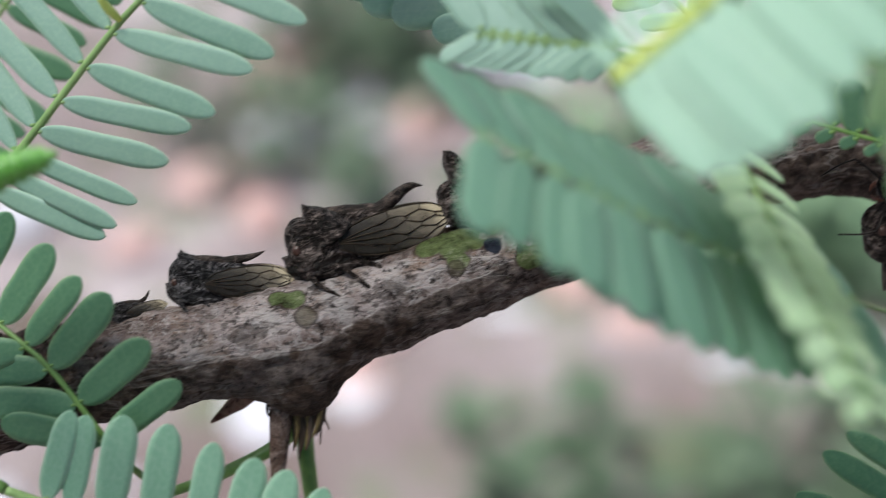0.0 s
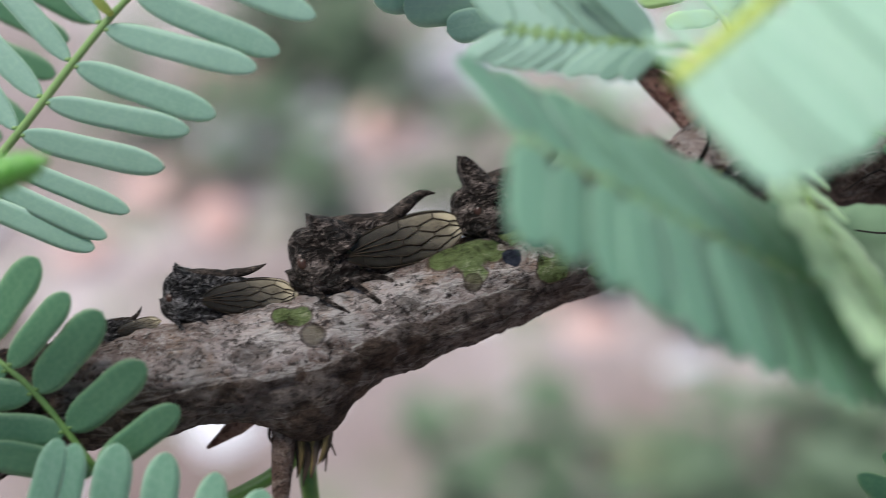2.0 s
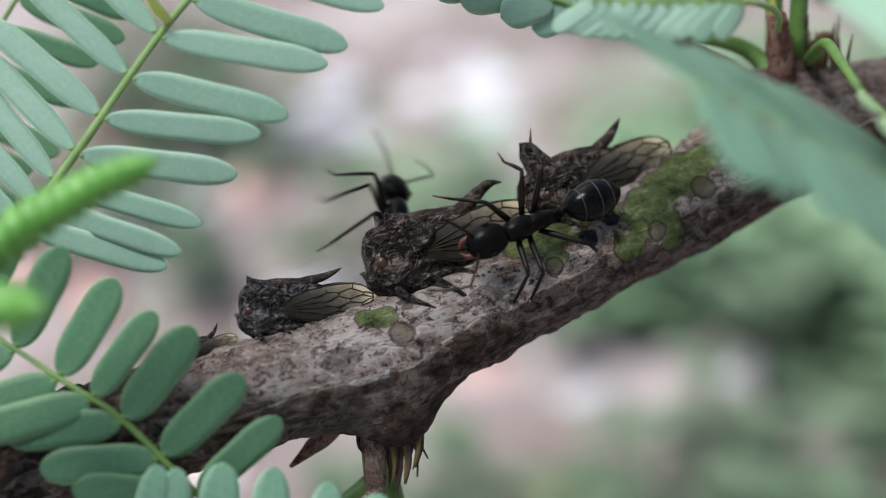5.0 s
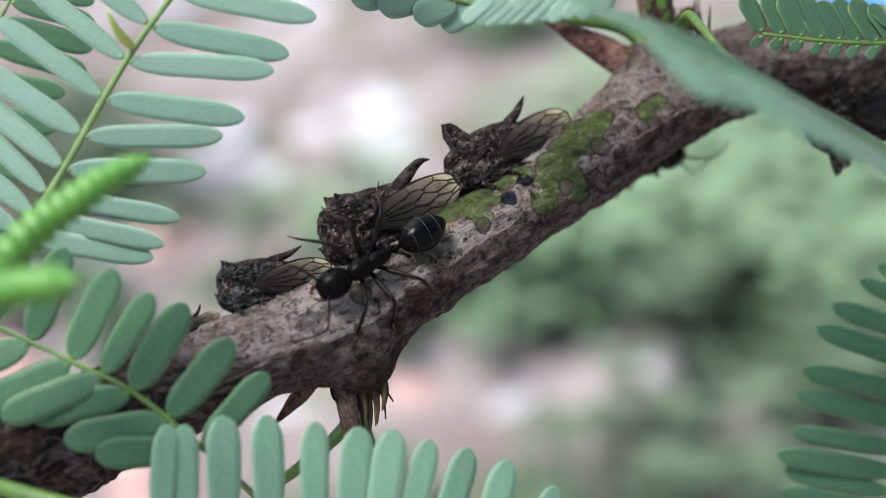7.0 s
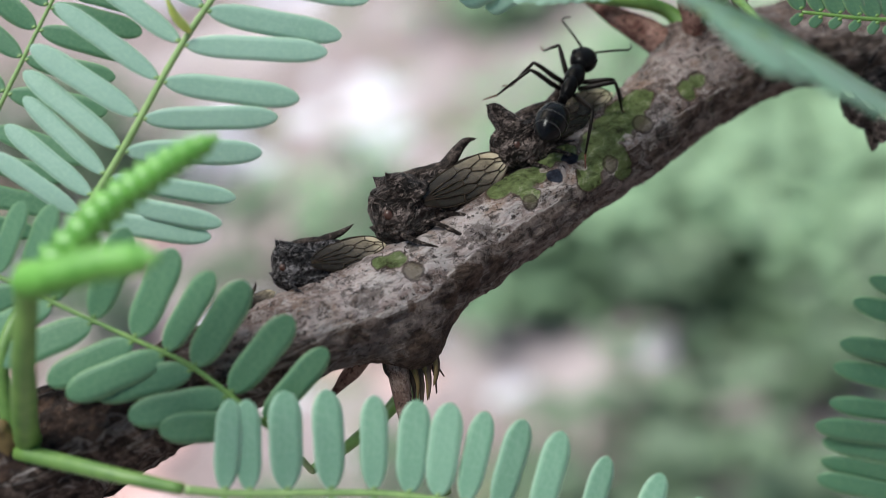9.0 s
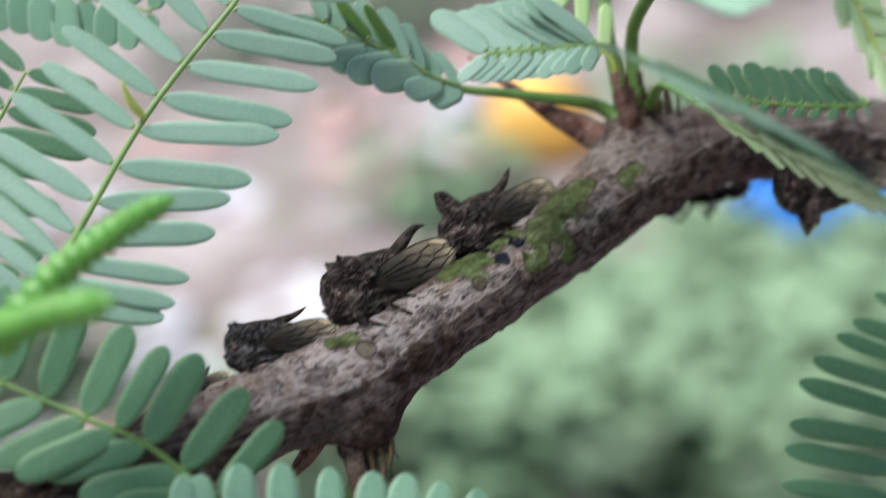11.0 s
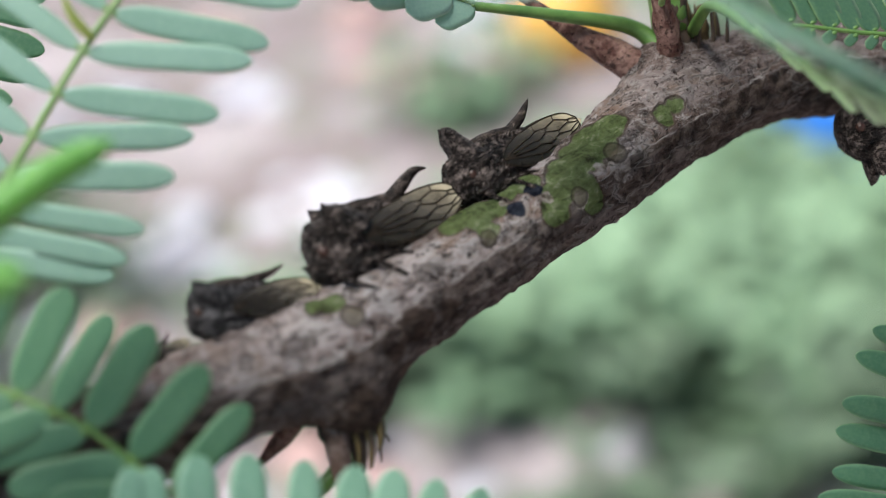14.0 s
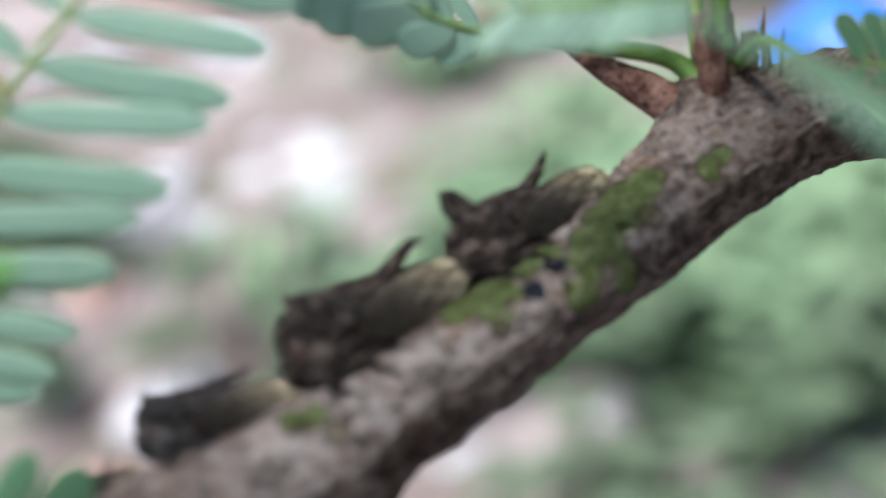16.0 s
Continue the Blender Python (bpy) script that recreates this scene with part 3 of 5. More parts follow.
herb_cover("herbs", "low green broad-leaved herbs covering the soil", HERB,
           [(0.31, 0.66, 0.13, 190), (0.37, 0.54, 0.12, 190), (0.27, 0.58, 0.06, 45), (0.49, 0.51, 0.09, 90), (0.47, 0.47, 0.13, 130), (0.35, 0.50, 0.06, 40), (0.35, 1.02, 0.06, 20), (0.64, 0.55, 0.10, 80), (0.60, 1.00, 0.10, 50), (0.10, 0.76, 0.04, 10), (0.19, 0.60, 0.05, 36), (0.235, 0.63, 0.05, 36), (0.15, 0.56, 0.04, 18), (0.205, 0.555, 0.045, 45), (0.255, 0.53, 0.045, 45), (0.17, 0.565, 0.03, 16), (0.295, 0.49, 0.05, 44), (0.28, 0.42, 0.035, 16), (0.30, 1.02, 0.06, 26)], 9)
herb_cover("dull_herbs", "dull grey-green low herbs between the litter", HERB_DULL,
           [(0.02, 0.40, 0.04, 12), (0.12, 0.37, 0.05, 20), (-0.12, 0.80, 0.07, 16), (0.06, 0.66, 0.07, 16), (-0.20, 0.90, 0.07, 16), (-0.08, 0.95, 0.07, 40), (-0.03, 0.88, 0.05, 16), (-0.09, 0.70, 0.03, 8), (0.20, 0.345, 0.05, 20), (0.255, 0.44, 0.06, 26), (0.30, 0.41, 0.05, 24), (0.27, 0.52, 0.04, 12), (-0.10, 1.02, 0.07, 30), (0.10, 0.60, 0.05, 24), (0.14, 0.62, 0.04, 18), (0.65, 1.75, 0.22, 120), (0.95, 2.1, 0.30, 160), (0.40, 1.95, 0.22, 110), (1.0, 1.5, 0.14, 60)], 10)

# ---- the branch ----
AXIS = [(-50.6, -4.7, -6.3), (-37.4, -2.2, -5.7), (-21.9, -0.5, -4.7), (-13.7, -1.35, -3.2), (-7.4, -1.61, -2.58), (-2.9, -0.90, -2.72), (4.5, 0.94, -1.94), (11.5, 2.80, -1.06),
        (15.4, 3.95, -0.36), (20.6, 5.10, -0.05), (24.9, 5.38, -0.74), (32.3, 4.90, -3.28), (44.0, 3.4, -9.0), (62.0, 0.5, -18.0)]
RADII = [3.5, 3.35, 2.98, 2.42, 2.20, 2.36, 2.20, 2.24, 2.32, 2.50, 2.43, 2.55, 2.7, 2.9]


def branch_at(x):
    """The axis point, its direction and the radius where the branch crosses a given x."""
    for (a, ra), (b, rb) in zip(zip(AXIS, RADII), zip(AXIS[1:], RADII[1:])):
        if a[0] <= x <= b[0]:
            f = (x - a[0]) / (b[0] - a[0])
            return V(a).lerp(V(b), f), (V(b) - V(a)).normalized(), ra + (rb - ra) * f
    return V(AXIS[0]), V((1, 0, 0)), RADII[0]


def build_branch():
    branch = thing("thorny_branch", "mottled grey-brown thorny branch with green lichen-like bark patches", "branch")
    bm = bmesh.new()
    shaded_strip = bm.verts.layers.float.new("shaded_strip")
    line = spline(AXIS, 560)
    rad = [v.x for v in spline([(r, 0, 0) for r in RADII], 560)]
    rings, sides = [], 88
    for i, p in enumerate(line):
        t = (line[min(i + 1, 559)] - line[max(i - 1, 0)]).normalized()
        up = (V((0, 0.5, 0.86)) - t * V((0, 0.5, 0.86)).dot(t)).normalized()
        side = t.cross(up)
        ring = []
        for k in range(sides):
            a = 2 * math.pi * k / sides
            d = up * math.cos(a) + side * math.sin(a)
            r = rad[i] * (1 + 0.045 * noise.noise(p * 0.16 + d * 0.7))
            q = p + d * r
            r += 0.16 * noise.noise(V((q.x * 0.5, q.y * 1.1, q.z * 1.1))) + 0.10 * noise.noise(q * 1.9 + V((7, 0, 0))) + 0.05 * noise.noise(q * 4.5)
            # long cracks along the grain
            crack = noise.noise(V((q.x * 0.35, a * 5.5, 3.0)))
            r -= 0.16 * max(0.0, 0.16 - abs(crack)) / 0.16 * (0.5 + 0.5 * noise.noise(q * 0.8))
            # rough, flaking bark at the thick end
            old = min(1.0, max(0.0, (-11.0 - p.x) / 5.0))
            r += old * (0.30 * noise.noise(q * 1.1) + 0.18 * noise.noise(q * 2.7))
            # swelling under which the thorn sits, and the knot that carries the leaf stalks
            e = p.x + 3.2
            r += 1.40 * math.exp(-(abs(e) / (1.75 if e > 0 else 1.3)) ** 2.2) * max(0.0, math.cos(a - math.pi + 0.05)) ** 5
            r += 1.35 * math.exp(-((p.x - 17.2) / 1.9) ** 2) * max(0.0, math.cos(a + 0.10)) ** 4
            # small step where a strip of bark has come off the underside
            r -= 0.14 * (1 / (1 + math.exp(-(abs(a - math.pi) * -4 + 4.2)))) * (0.6 + 0.5 * noise.noise(V((p.x * 0.6, 0, 5))))
            v = bm.verts.new(p + d * r)
            # rises towards the underside, where the bark colour carries painted shade
            v[shaded_strip] = 0.5 - 0.5 * math.cos(a + 0.30)
            ring.append(v)
        rings.append(ring)
    ring_faces(bm, rings)
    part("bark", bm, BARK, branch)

    def spike(name, pts, r0, r1, material, label, n=14, rough=0.12):
        b = bmesh.new()
        tube(b, spline(pts, n), [r0 + (r1 - r0) * (i / (n - 1)) ** 1.25 for i in range(n)], 14, rough, r0)
        return part(name, b, material, branch, label)

    spike("thorn", [(-3.55, -1.4, -4.0), (-4.0, -2.75, -6.0), (-4.4, -3.9, -7.8), (-4.7, -4.7, -9.4)], 0.62, 0.16, THORN, "stout grey-brown thorn pointing down")
    spike("thorn", [(-4.4, -1.0, -4.2), (-5.7, -1.2, -5.5), (-6.6, -1.35, -6.05), (-7.45, -1.45, -6.55)], 0.62, 0.07, THORN_RED, "small dark thorn with a reddish tip")
    spike("thorn", [(16.6, 5.2, 1.2), (14.8, 6.6, 3.0), (13.3, 7.8, 4.4), (10.8, 10.6, 7.6)], 1.0, 0.05, THORN_RED, "long pointed reddish-brown thorn")
    spike("thorn", [(17.1, 4.9, 2.0), (16.95, 4.7, 3.9), (16.9, 5.0, 5.8)], 0.72, 0.40, THORN_RED, "short blunt thorn on the knot", 10, 0.3)
    spike("spur", [(17.9, 5.6, 2.4), (18.2, 5.7, 4.4), (18.4, 5.5, 5.3)], 0.62, 0.22, DARK_FIBRE, "withered dark bud spur", 10, 0.5)
    spike("spur", [(18.9, 5.9, 2.2), (19.4, 6.0, 3.5), (19.9, 6.0, 3.9)], 0.6, 0.15, FIBRE, "dry brown bud scale", 10, 0.5)
    spike("thorn", [(-21.4, -1.6, -2.6), (-21.6, -2.4, -1.0)], 0.9, 0.3, FIBRE, "dry brown bud on the old bark", 8, 0.5)
    rng = random.Random(3)
    # dry bud scales packed beside the thorn, with a few loose threads
    for i in range(11):
        b = bmesh.new()
        o = V((-3.35 + 0.14 * i + rng.uniform(-0.06, 0.06), -1.9 + rng.uniform(-0.35, 0.35) - 0.4, -5.2))
        ln = rng.uniform(2.0, 2.8) * (1.0 - 0.04 * i)
        drop = V((-0.30 - 0.03 * i, rng.uniform(-1.0, -0.7), -ln))
        tube(b, spline([o + V((0, 0.2, 0.9)), o, o + drop * 0.55 + V((0.12, -0.1, 0)), o + drop], 9), [0.12, 0.16, 0.17, 0.16, 0.15, 0.13, 0.10, 0.07, 0.02], 7, 0.5, i * 1.3)
        part("bud_scale", b, FIBRE if i % 4 == 1 else DARK_FIBRE, branch)
    for x, ln, bend in ((-2.35, 2.5, 0.25), (-2.0, 1.7, -0.2), (-4.4, 0.9, -0.4)):
        b = bmesh.new()
        o = V((x, -2.1, -5.0))
        tube(b, spline([o + V((0, 0.3, 0.8)), o, o + V((bend * 0.3, -0.5, -ln * 0.6)), o + V((bend * -0.5, -0.8, -ln))], 10), tapered(0.12, 0.04, 10), 6, 0.3, x)
        part("fibre", b, DARK_FIBRE, branch)
    for i in range(16):
        b = bmesh.new()
        o = V((rng.uniform(17.5, 20.2), rng.uniform(4.6, 6.4), 2.2))
        drop = V((rng.uniform(-0.2, 0.5), rng.uniform(-0.4, 0.4), rng.uniform(1.2, 2.6)))
        tube(b, spline([o - V((0, 0, 0.8)), o + drop * 0.5, o + drop], 6), tapered(0.14, 0.03, 6), 5)
        part("fibre", b, FIBRE if i % 2 else DARK_FIBRE, branch)
    # curled flakes of bark
    for i in range(46):
        b = bmesh.new()
        x = rng.uniform(-19, 26)
        c, t, r = branch_at(x)
        a = rng.uniform(-0.4, 2.9)
        up = (V((0, 0.5, 0.86)) - t * V((0, 0.5, 0.86)).dot(t)).normalized()
        side = up.cross(t)
        grow = 1.7 if x < -10 else 1.0
        ln, wd = rng.uniform(0.5, 1.5) * grow, rng.uniform(0.15, 0.4) * grow
        cols = []
        for s in range(5):
            for lift in (0, 1):
                f = s / 4 - 0.5
                aa = a + lift * wd / r
                d = up * math.cos(aa) + side * math.sin(aa)
                rr = r + 0.02 + (0.16 * grow if lift else -0.12) * (1 - 2 * abs(f))
                cols.append((c + t * (f * ln) + d * rr, d))
        top = [b.verts.new(p + d * 0.05) for p, d in cols]
        low = [b.verts.new(p - d * 0.04) for p, d in cols]
        for s in range(4):
            k = 2 * s
            b.faces.new((top[k], top[k + 2], top[k + 3], top[k + 1]))
            b.faces.new((low[k + 1], low[k + 3], low[k + 2], low[k]))
            b.faces.new((top[k + 1], top[k + 3], low[k + 3], low[k + 1]))
            b.faces.new((low[k], low[k + 2], top[k + 2], top[k]))
        part("bark_flake", b, BARK, branch)
    return branch


build_branch()


# ---- feathery leaves ----
def leaflet_mesh(name, length, width, material, cup=0.04, droop=0.05, point=2.4, fold=0.0):
    """An oblong leaflet with a thin body, from its base along +x; u across, v along."""
    bm = bmesh.new()
    uvl = bm.loops.layers.uv.new("UVMap")
    n, cols = 14, (-1.0, -0.55, 0.0, 0.55, 1.0)
    place = {}
    for side in (0, 1):
        for i in range(n + 1):
            f = 0.5 - 0.5 * math.cos(math.pi * i / n)
            half = width / 2 * max(0.002, (1 - abs(2 * f - 1) ** point)) ** 0.5 * (0.90 + 0.14 * f + 0.04 * math.sin(f * 9.0))
            for j, c in enumerate(cols):
                z = cup * width * (c * c) * 0.6 - droop * length * f * f + fold * abs(c) * half
                thick = 0.045 * (1 - abs(c)) + 0.012
                v = bm.verts.new((f * length, c * half, z + (thick if side else -thick)))
                place[side, i, j] = (v, ((c + 1) / 2, f))
    def quad(keys):
        fc = bm.faces.new([place[k][0] for k in keys])
        for lp, k in zip(fc.loops, keys):
            lp[uvl].uv = place[k][1]
    for i in range(n):
        for j in range(4):
            quad([(1, i, j), (1, i + 1, j), (1, i + 1, j + 1), (1, i, j + 1)])
            quad([(0, i, j + 1), (0, i + 1, j + 1), (0, i + 1, j), (0, i, j)])
        for j in (0, 4):
            k = [(0, i, j), (0, i + 1, j), (1, i + 1, j), (1, i, j)]
            quad(k if j == 0 else k[::-1])
    for i in (0, n):
        for j in range(4):
            k = [(0, i, j), (1, i, j), (1, i, j + 1), (0, i, j + 1)]
            quad(k if i == 0 else k[::-1])
    return finish(bm, name, material)


def frond(name, label, pts, face, count, size, angles, material=None, start=0.06, end=1.0, taper=0.25, rachis=0.16, twist=(0.0, 0.0), jitter=1.0,
          rachis_material=None, stipule=None, fold=0.0, sides=(1, -1), point=3.0, seed=1, lean=0.0, sizes=(1.0, 1.0)):
    """A feather of paired leaflets: pts run from base to tip, face is the way its upper side looks, size the leaflets' length and width,
    angles how far the leaflets of either side stand off the rachis, twist how far each side's blades tilt."""
    rng = random.Random(seed)
    material = material or LEAF
    leaf = thing(name, label, "leaf", "feathery leaves of the shrub")
    n = 40
    line = spline(pts, n)
    bm = bmesh.new()
    tube(bm, line, tapered(rachis, rachis * 0.55, n), 8)
    mesh = leaflet_mesh("leaflet", size[0], size[1], material, fold=fold, point=point)
    for i in range(count):
        f = start + (end - start) * i / max(1, count - 1)
        u = f * (n - 1)
        k = min(int(u), n - 2)
        p = line[k].lerp(line[k + 1], u - k)
        t = (line[min(k + 2, n - 1)] - line[max(k - 1, 0)]).normalized()
        up = (V(face) - t * V(face).dot(t)).normalized()
        across = up.cross(t)
        grow = 1 - taper * abs(2 * f - 0.9) ** 2
        for s, ang, tw, part_size in zip((1, -1), angles, twist, sizes):
            if s not in sides:
                continue
            a = radians(ang + jitter * rng.uniform(-5, 5))
            x = (t * math.cos(a) + across * (s * math.sin(a)) + up * (lean + jitter * rng.uniform(-0.07, 0.07))).normalized()
            z = (up - x * up.dot(x)).normalized()
            y = z.cross(x)
            m = Matrix((x, y, z)).transposed().to_4x4() @ Matrix.Rotation(radians(tw * s + jitter * rng.uniform(-9, 9)), 4, 'X')
            g = grow * part_size * rng.uniform(0.93, 1.05)
            ob = new("leaflet", mesh)
            ob.parent = leaf
            off = p + across * (s * rachis * 0.7)
            ob.matrix_basis = Matrix.Translation(off * MM) @ m @ Matrix.Diagonal((g, g * rng.uniform(0.9, 1.08), g, 1))
            blob(bm, off + x * 0.10, (0.16, 0.11, 0.11), u=6, v=4)
    part("rachis", bm, rachis_material or RACHIS, leaf, "thin yellow-green stalk")
    if stipule:
        b = bmesh.new()
        tube(b, spline(stipule, 8), [0.12, 0.2, 0.22, 0.2, 0.17, 0.13, 0.09, 0.03], 8)
        part("stipule", b, YELLOW, leaf, "slender yellow-green bristle")
    return leaf


frond("feathery_leaf", "large blue-green feathery leaf with narrow paired leaflets", [(-15.89, 1.97, 4.59), (-12.66, 2.6, 7.19), (-7.56, 3.9, 11.48), (-2.06, 4.79, 15.09), (0.6, 5.33, 17.05)],
      (-0.28, -0.886, 0.369), 15, (5.5, 1.05), (83, 64), material=LEAF_SKYLIT, sizes=(1.0, 1.12), taper=0.12, rachis=0.2, twist=(12, -8), stipule=[(-7.9, 3.7, 11.3), (-8.3, 3.4, 12.3), (-8.4, 3.2, 13.4)], seed=2)
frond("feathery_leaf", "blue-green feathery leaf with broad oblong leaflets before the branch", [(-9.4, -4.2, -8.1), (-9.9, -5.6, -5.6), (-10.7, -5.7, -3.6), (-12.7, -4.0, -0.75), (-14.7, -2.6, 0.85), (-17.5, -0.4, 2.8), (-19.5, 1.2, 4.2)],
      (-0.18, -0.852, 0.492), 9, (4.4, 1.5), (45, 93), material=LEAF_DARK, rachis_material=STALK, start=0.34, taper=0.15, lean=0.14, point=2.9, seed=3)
frond("feathery_leaf", "blue-green feathery leaf with upright rounded leaflets", [(-14.79, -7.46, -4.1), (-12.62, -7.85, -5.1), (-6.57, -9.18, -7.1), (-2.3, -10.8, -9.2), (3.88, -13.67, -13.7)],
      (-0.19, -0.846, 0.497), 13, (4.2, 1.45), (94, 86), point=2.7, start=0.20, taper=0.1, rachis=0.2, seed=4)
frond("feathery_leaf", "dark blue-green feathery leaf with slender leaflets", [(20.0, -8.3, -21.2), (22.2, -7.6, -17.9), (25.4, -5.9, -13.9), (28.9, -4.6, -10.8)],
      (-0.28, -0.886, 0.369), 12, (6.1, 1.3), (94, 82), material=LEAF_DARK, start=0.0, seed=5)
frond("feathery_leaf", "small dark green half-folded feathery leaf lying along the branch", [(30.6, 5.2, 0.9), (28.08, -0.9, 1.6), (24.29, -1.1, 2.7), (20.3, -0.4, 4.2)],
      (-0.15, -0.72, 0.68), 10, (2.3, 1.35), (42, 62), material=LEAF_DEEP, rachis_material=STALK, start=0.30, lean=0.12, point=3.0, jitter=0.5, sizes=(0.42, 1.0), taper=0.1, seed=6)
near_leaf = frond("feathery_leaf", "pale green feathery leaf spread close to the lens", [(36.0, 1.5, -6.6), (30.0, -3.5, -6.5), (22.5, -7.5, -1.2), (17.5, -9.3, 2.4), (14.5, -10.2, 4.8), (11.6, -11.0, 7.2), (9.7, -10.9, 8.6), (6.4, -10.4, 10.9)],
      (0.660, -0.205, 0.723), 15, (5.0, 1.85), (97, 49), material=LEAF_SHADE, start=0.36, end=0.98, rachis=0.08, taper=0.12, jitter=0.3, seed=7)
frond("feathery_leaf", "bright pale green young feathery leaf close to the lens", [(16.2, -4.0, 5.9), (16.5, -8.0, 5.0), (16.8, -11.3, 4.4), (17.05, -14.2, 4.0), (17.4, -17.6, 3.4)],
      (0.74, -0.24, 0.63), 11, (3.6, 1.3), (100, 52), material=LEAF_LIT, start=0.05, rachis=0.13, jitter=0.4, seed=8)
frond("feathery_leaf", "young yellow-green feathery leaf above the branch", [(20.9, -7.6, 15.0), (20.8, -9.8, 11.2), (21.2, -11.2, 7.8), (21.7, -13.0, 3.8), (22.4, -15.0, -0.6)],
      (0.50, -0.45, 0.74), 14, (3.3, 1.35), (75, 46), material=LEAF_YOUNG, start=0.0, rachis=0.22, rachis_material=YELLOW, lean=0.1, seed=18)
broad_leaf = frond("feathery_leaf", "broad pale green feathery leaf close to the lens", [(11.0, -11.7, 12.6), (12.5, -11.4, 13.5), (14.0, -11.0, 14.4), (16.7, -10.4, 16.1), (19.1, -9.8, 17.6)],
      (-0.31, -0.62, 0.705), 11, (5.2, 1.6), (92, 88), material=LEAF_PALE, sizes=(0.34, 1.0), start=0.04, rachis=0.22, rachis_material=YELLOW, jitter=0.35, seed=9)
frond("feathery_leaf", "blue-green feathery leaf with overlapping drooping leaflets", [(8.9, 7.6, 6.95), (7.2, 6.9, 8.2), (5.92, 6.5, 9.5), (4.49, 6.3, 10.64), (2.92, 6.29, 11.87), (1.78, 6.56, 12.97)],
      (-0.15, -0.70, 0.70), 8, (3.9, 1.7), (30, 46), material=LEAF_SKYLIT, start=0.0, end=0.92, twist=(0, 10), jitter=0.5, sizes=(1.0, 0.75), seed=10)
frond("feathery_leaf", "small fresh green leaf with two folded leaflets", [(5.6, 6.5, 9.9), (4.9, 6.3, 10.6), (4.0, 6.1, 11.3)],
      (-0.15, -0.70, 0.70), 2, (3.3, 1.15), (40, 34), material=LEAF_FRESH, start=0.1, end=0.9, rachis=0.1, sides=(-1,), seed=21)
frond("feathery_leaf", "blue-green feathery leaf with closely overlapping leaflets", [(17.3, 6.1, 4.0), (16.0, 2.6, 6.6), (13.6, -1.6, 9.0), (11.75, -3.0, 10.0), (9.4, -2.6, 10.4), (7.2, -1.9, 10.75)],
      (-0.15, -0.75, 0.64), 11, (4.2, 1.6), (38, 44), start=0.56, end=1.0, jitter=0.15, material=LEAF_SKYLIT, sizes=(0.5, 0.85), taper=0.1, seed=11)
frond("feathery_leaf", "young yellow-green feathery leaf on the knot", [(16.9, 5.5, 4.6), (16.83, 5.43, 6.6), (14.87, 6.05, 9.27), (12.97, 6.98, 12.75), (12.45, 7.91, 14.62)],
      (-0.2, -0.8, 0.5), 7, (2.4, 1.0), (55, 55), material=LEAF_YOUNG, start=0.3, rachis_material=YELLOW, seed=12)
frond("feathery_leaf", "small blue-green feathery leaf further back", [(-11.98, 17.65, 17.11), (-8.35, 15.89, 15.94), (-4.9, 13.99, 14.26)],
      (-0.28, -0.886, 0.369), 8, (2.6, 1.6), (80, 80), start=0.0, seed=13)
# the darker leaflet colour paints in the shade behind the stem
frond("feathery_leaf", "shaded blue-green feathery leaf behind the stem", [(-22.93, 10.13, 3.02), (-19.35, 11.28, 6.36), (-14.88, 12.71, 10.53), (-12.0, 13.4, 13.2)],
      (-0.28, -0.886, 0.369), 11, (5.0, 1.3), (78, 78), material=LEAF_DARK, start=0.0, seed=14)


def build_shoot():
    """The upright green shoot at the thick end, with two leaves still rolled up."""
    shoot = thing("green_shoot", "upright green shoot with two rolled young leaves", "shoot")
    b = bmesh.new()
    tube(b, spline([(-20.8, -1.6, -3.2), (-20.4, -3.0, -1.2), (-19.0, -4.98, 2.93), (-17.8, -5.6, 5.9), (-17.2, -6.2, 7.6)], 24), tapered(0.62, 0.42, 24), 14, 0.08, 2.0)
    part("stem", b, STALK, shoot)

    def rolled(pts, r0, r1, rings, label):
        """Tightly closed pairs of leaflets: a rod of overlapping scales."""
        b = bmesh.new()
        line = spline(pts, rings * 4)
        rad = []
        for i in range(len(line)):
            f = i / (len(line) - 1)
            step = (i % 4) / 4
            end = min(1.0, (1 - f) * 7 + 0.25)
            rad.append((r0 + (r1 - r0) * f) * (0.64 + 0.50 * step) * end)
        tube(b, line, rad, 14, 0.10, r0)
        part("rolled_leaf", b, ROLLED, shoot, label)

    rolled([(-17.1, -6.0, 6.6), (-13.9, -5.8, 8.5), (-11.1, -6.29, 9.7), (-8.65, -6.42, 10.27)], 0.92, 0.58, 15, "rolled bright green young leaf")
    rolled([(-17.3, -6.4, 7.1), (-16.2, -9.0, 8.2), (-14.4, -10.51, 8.8), (-12.2, -11.9, 9.0)], 0.74, 0.70, 12, "rolled yellowish green young leaf close to the lens")
    b = bmesh.new()
    tube(b, spline([(-21.2, -2.4, -2.6), (-17.52, -5.82, -3.1), (-14.85, -7.42, -4.05)], 16), tapered(0.42, 0.26, 16), 10)
    part("leaf_stalk", b, STALK, shoot)
    return shoot


build_shoot()


def stalk(name, label, pts, r0, r1, material):
    b = bmesh.new()
    tube(b, spline(pts, 20), tapered(r0, r1, 20), 12, 0.06, r0)
    ob = part(name, b, material)
    return tagged(ob, label, "stalk")


stalk("leaf_stalk", "smooth green leaf stalk growing from the knot", [(17.0, 5.6, 2.6), (16.0, 6.6, 3.9), (12.3, 6.98, 5.52), (8.4, 7.75, 7.0)], 0.46, 0.20, STALK)
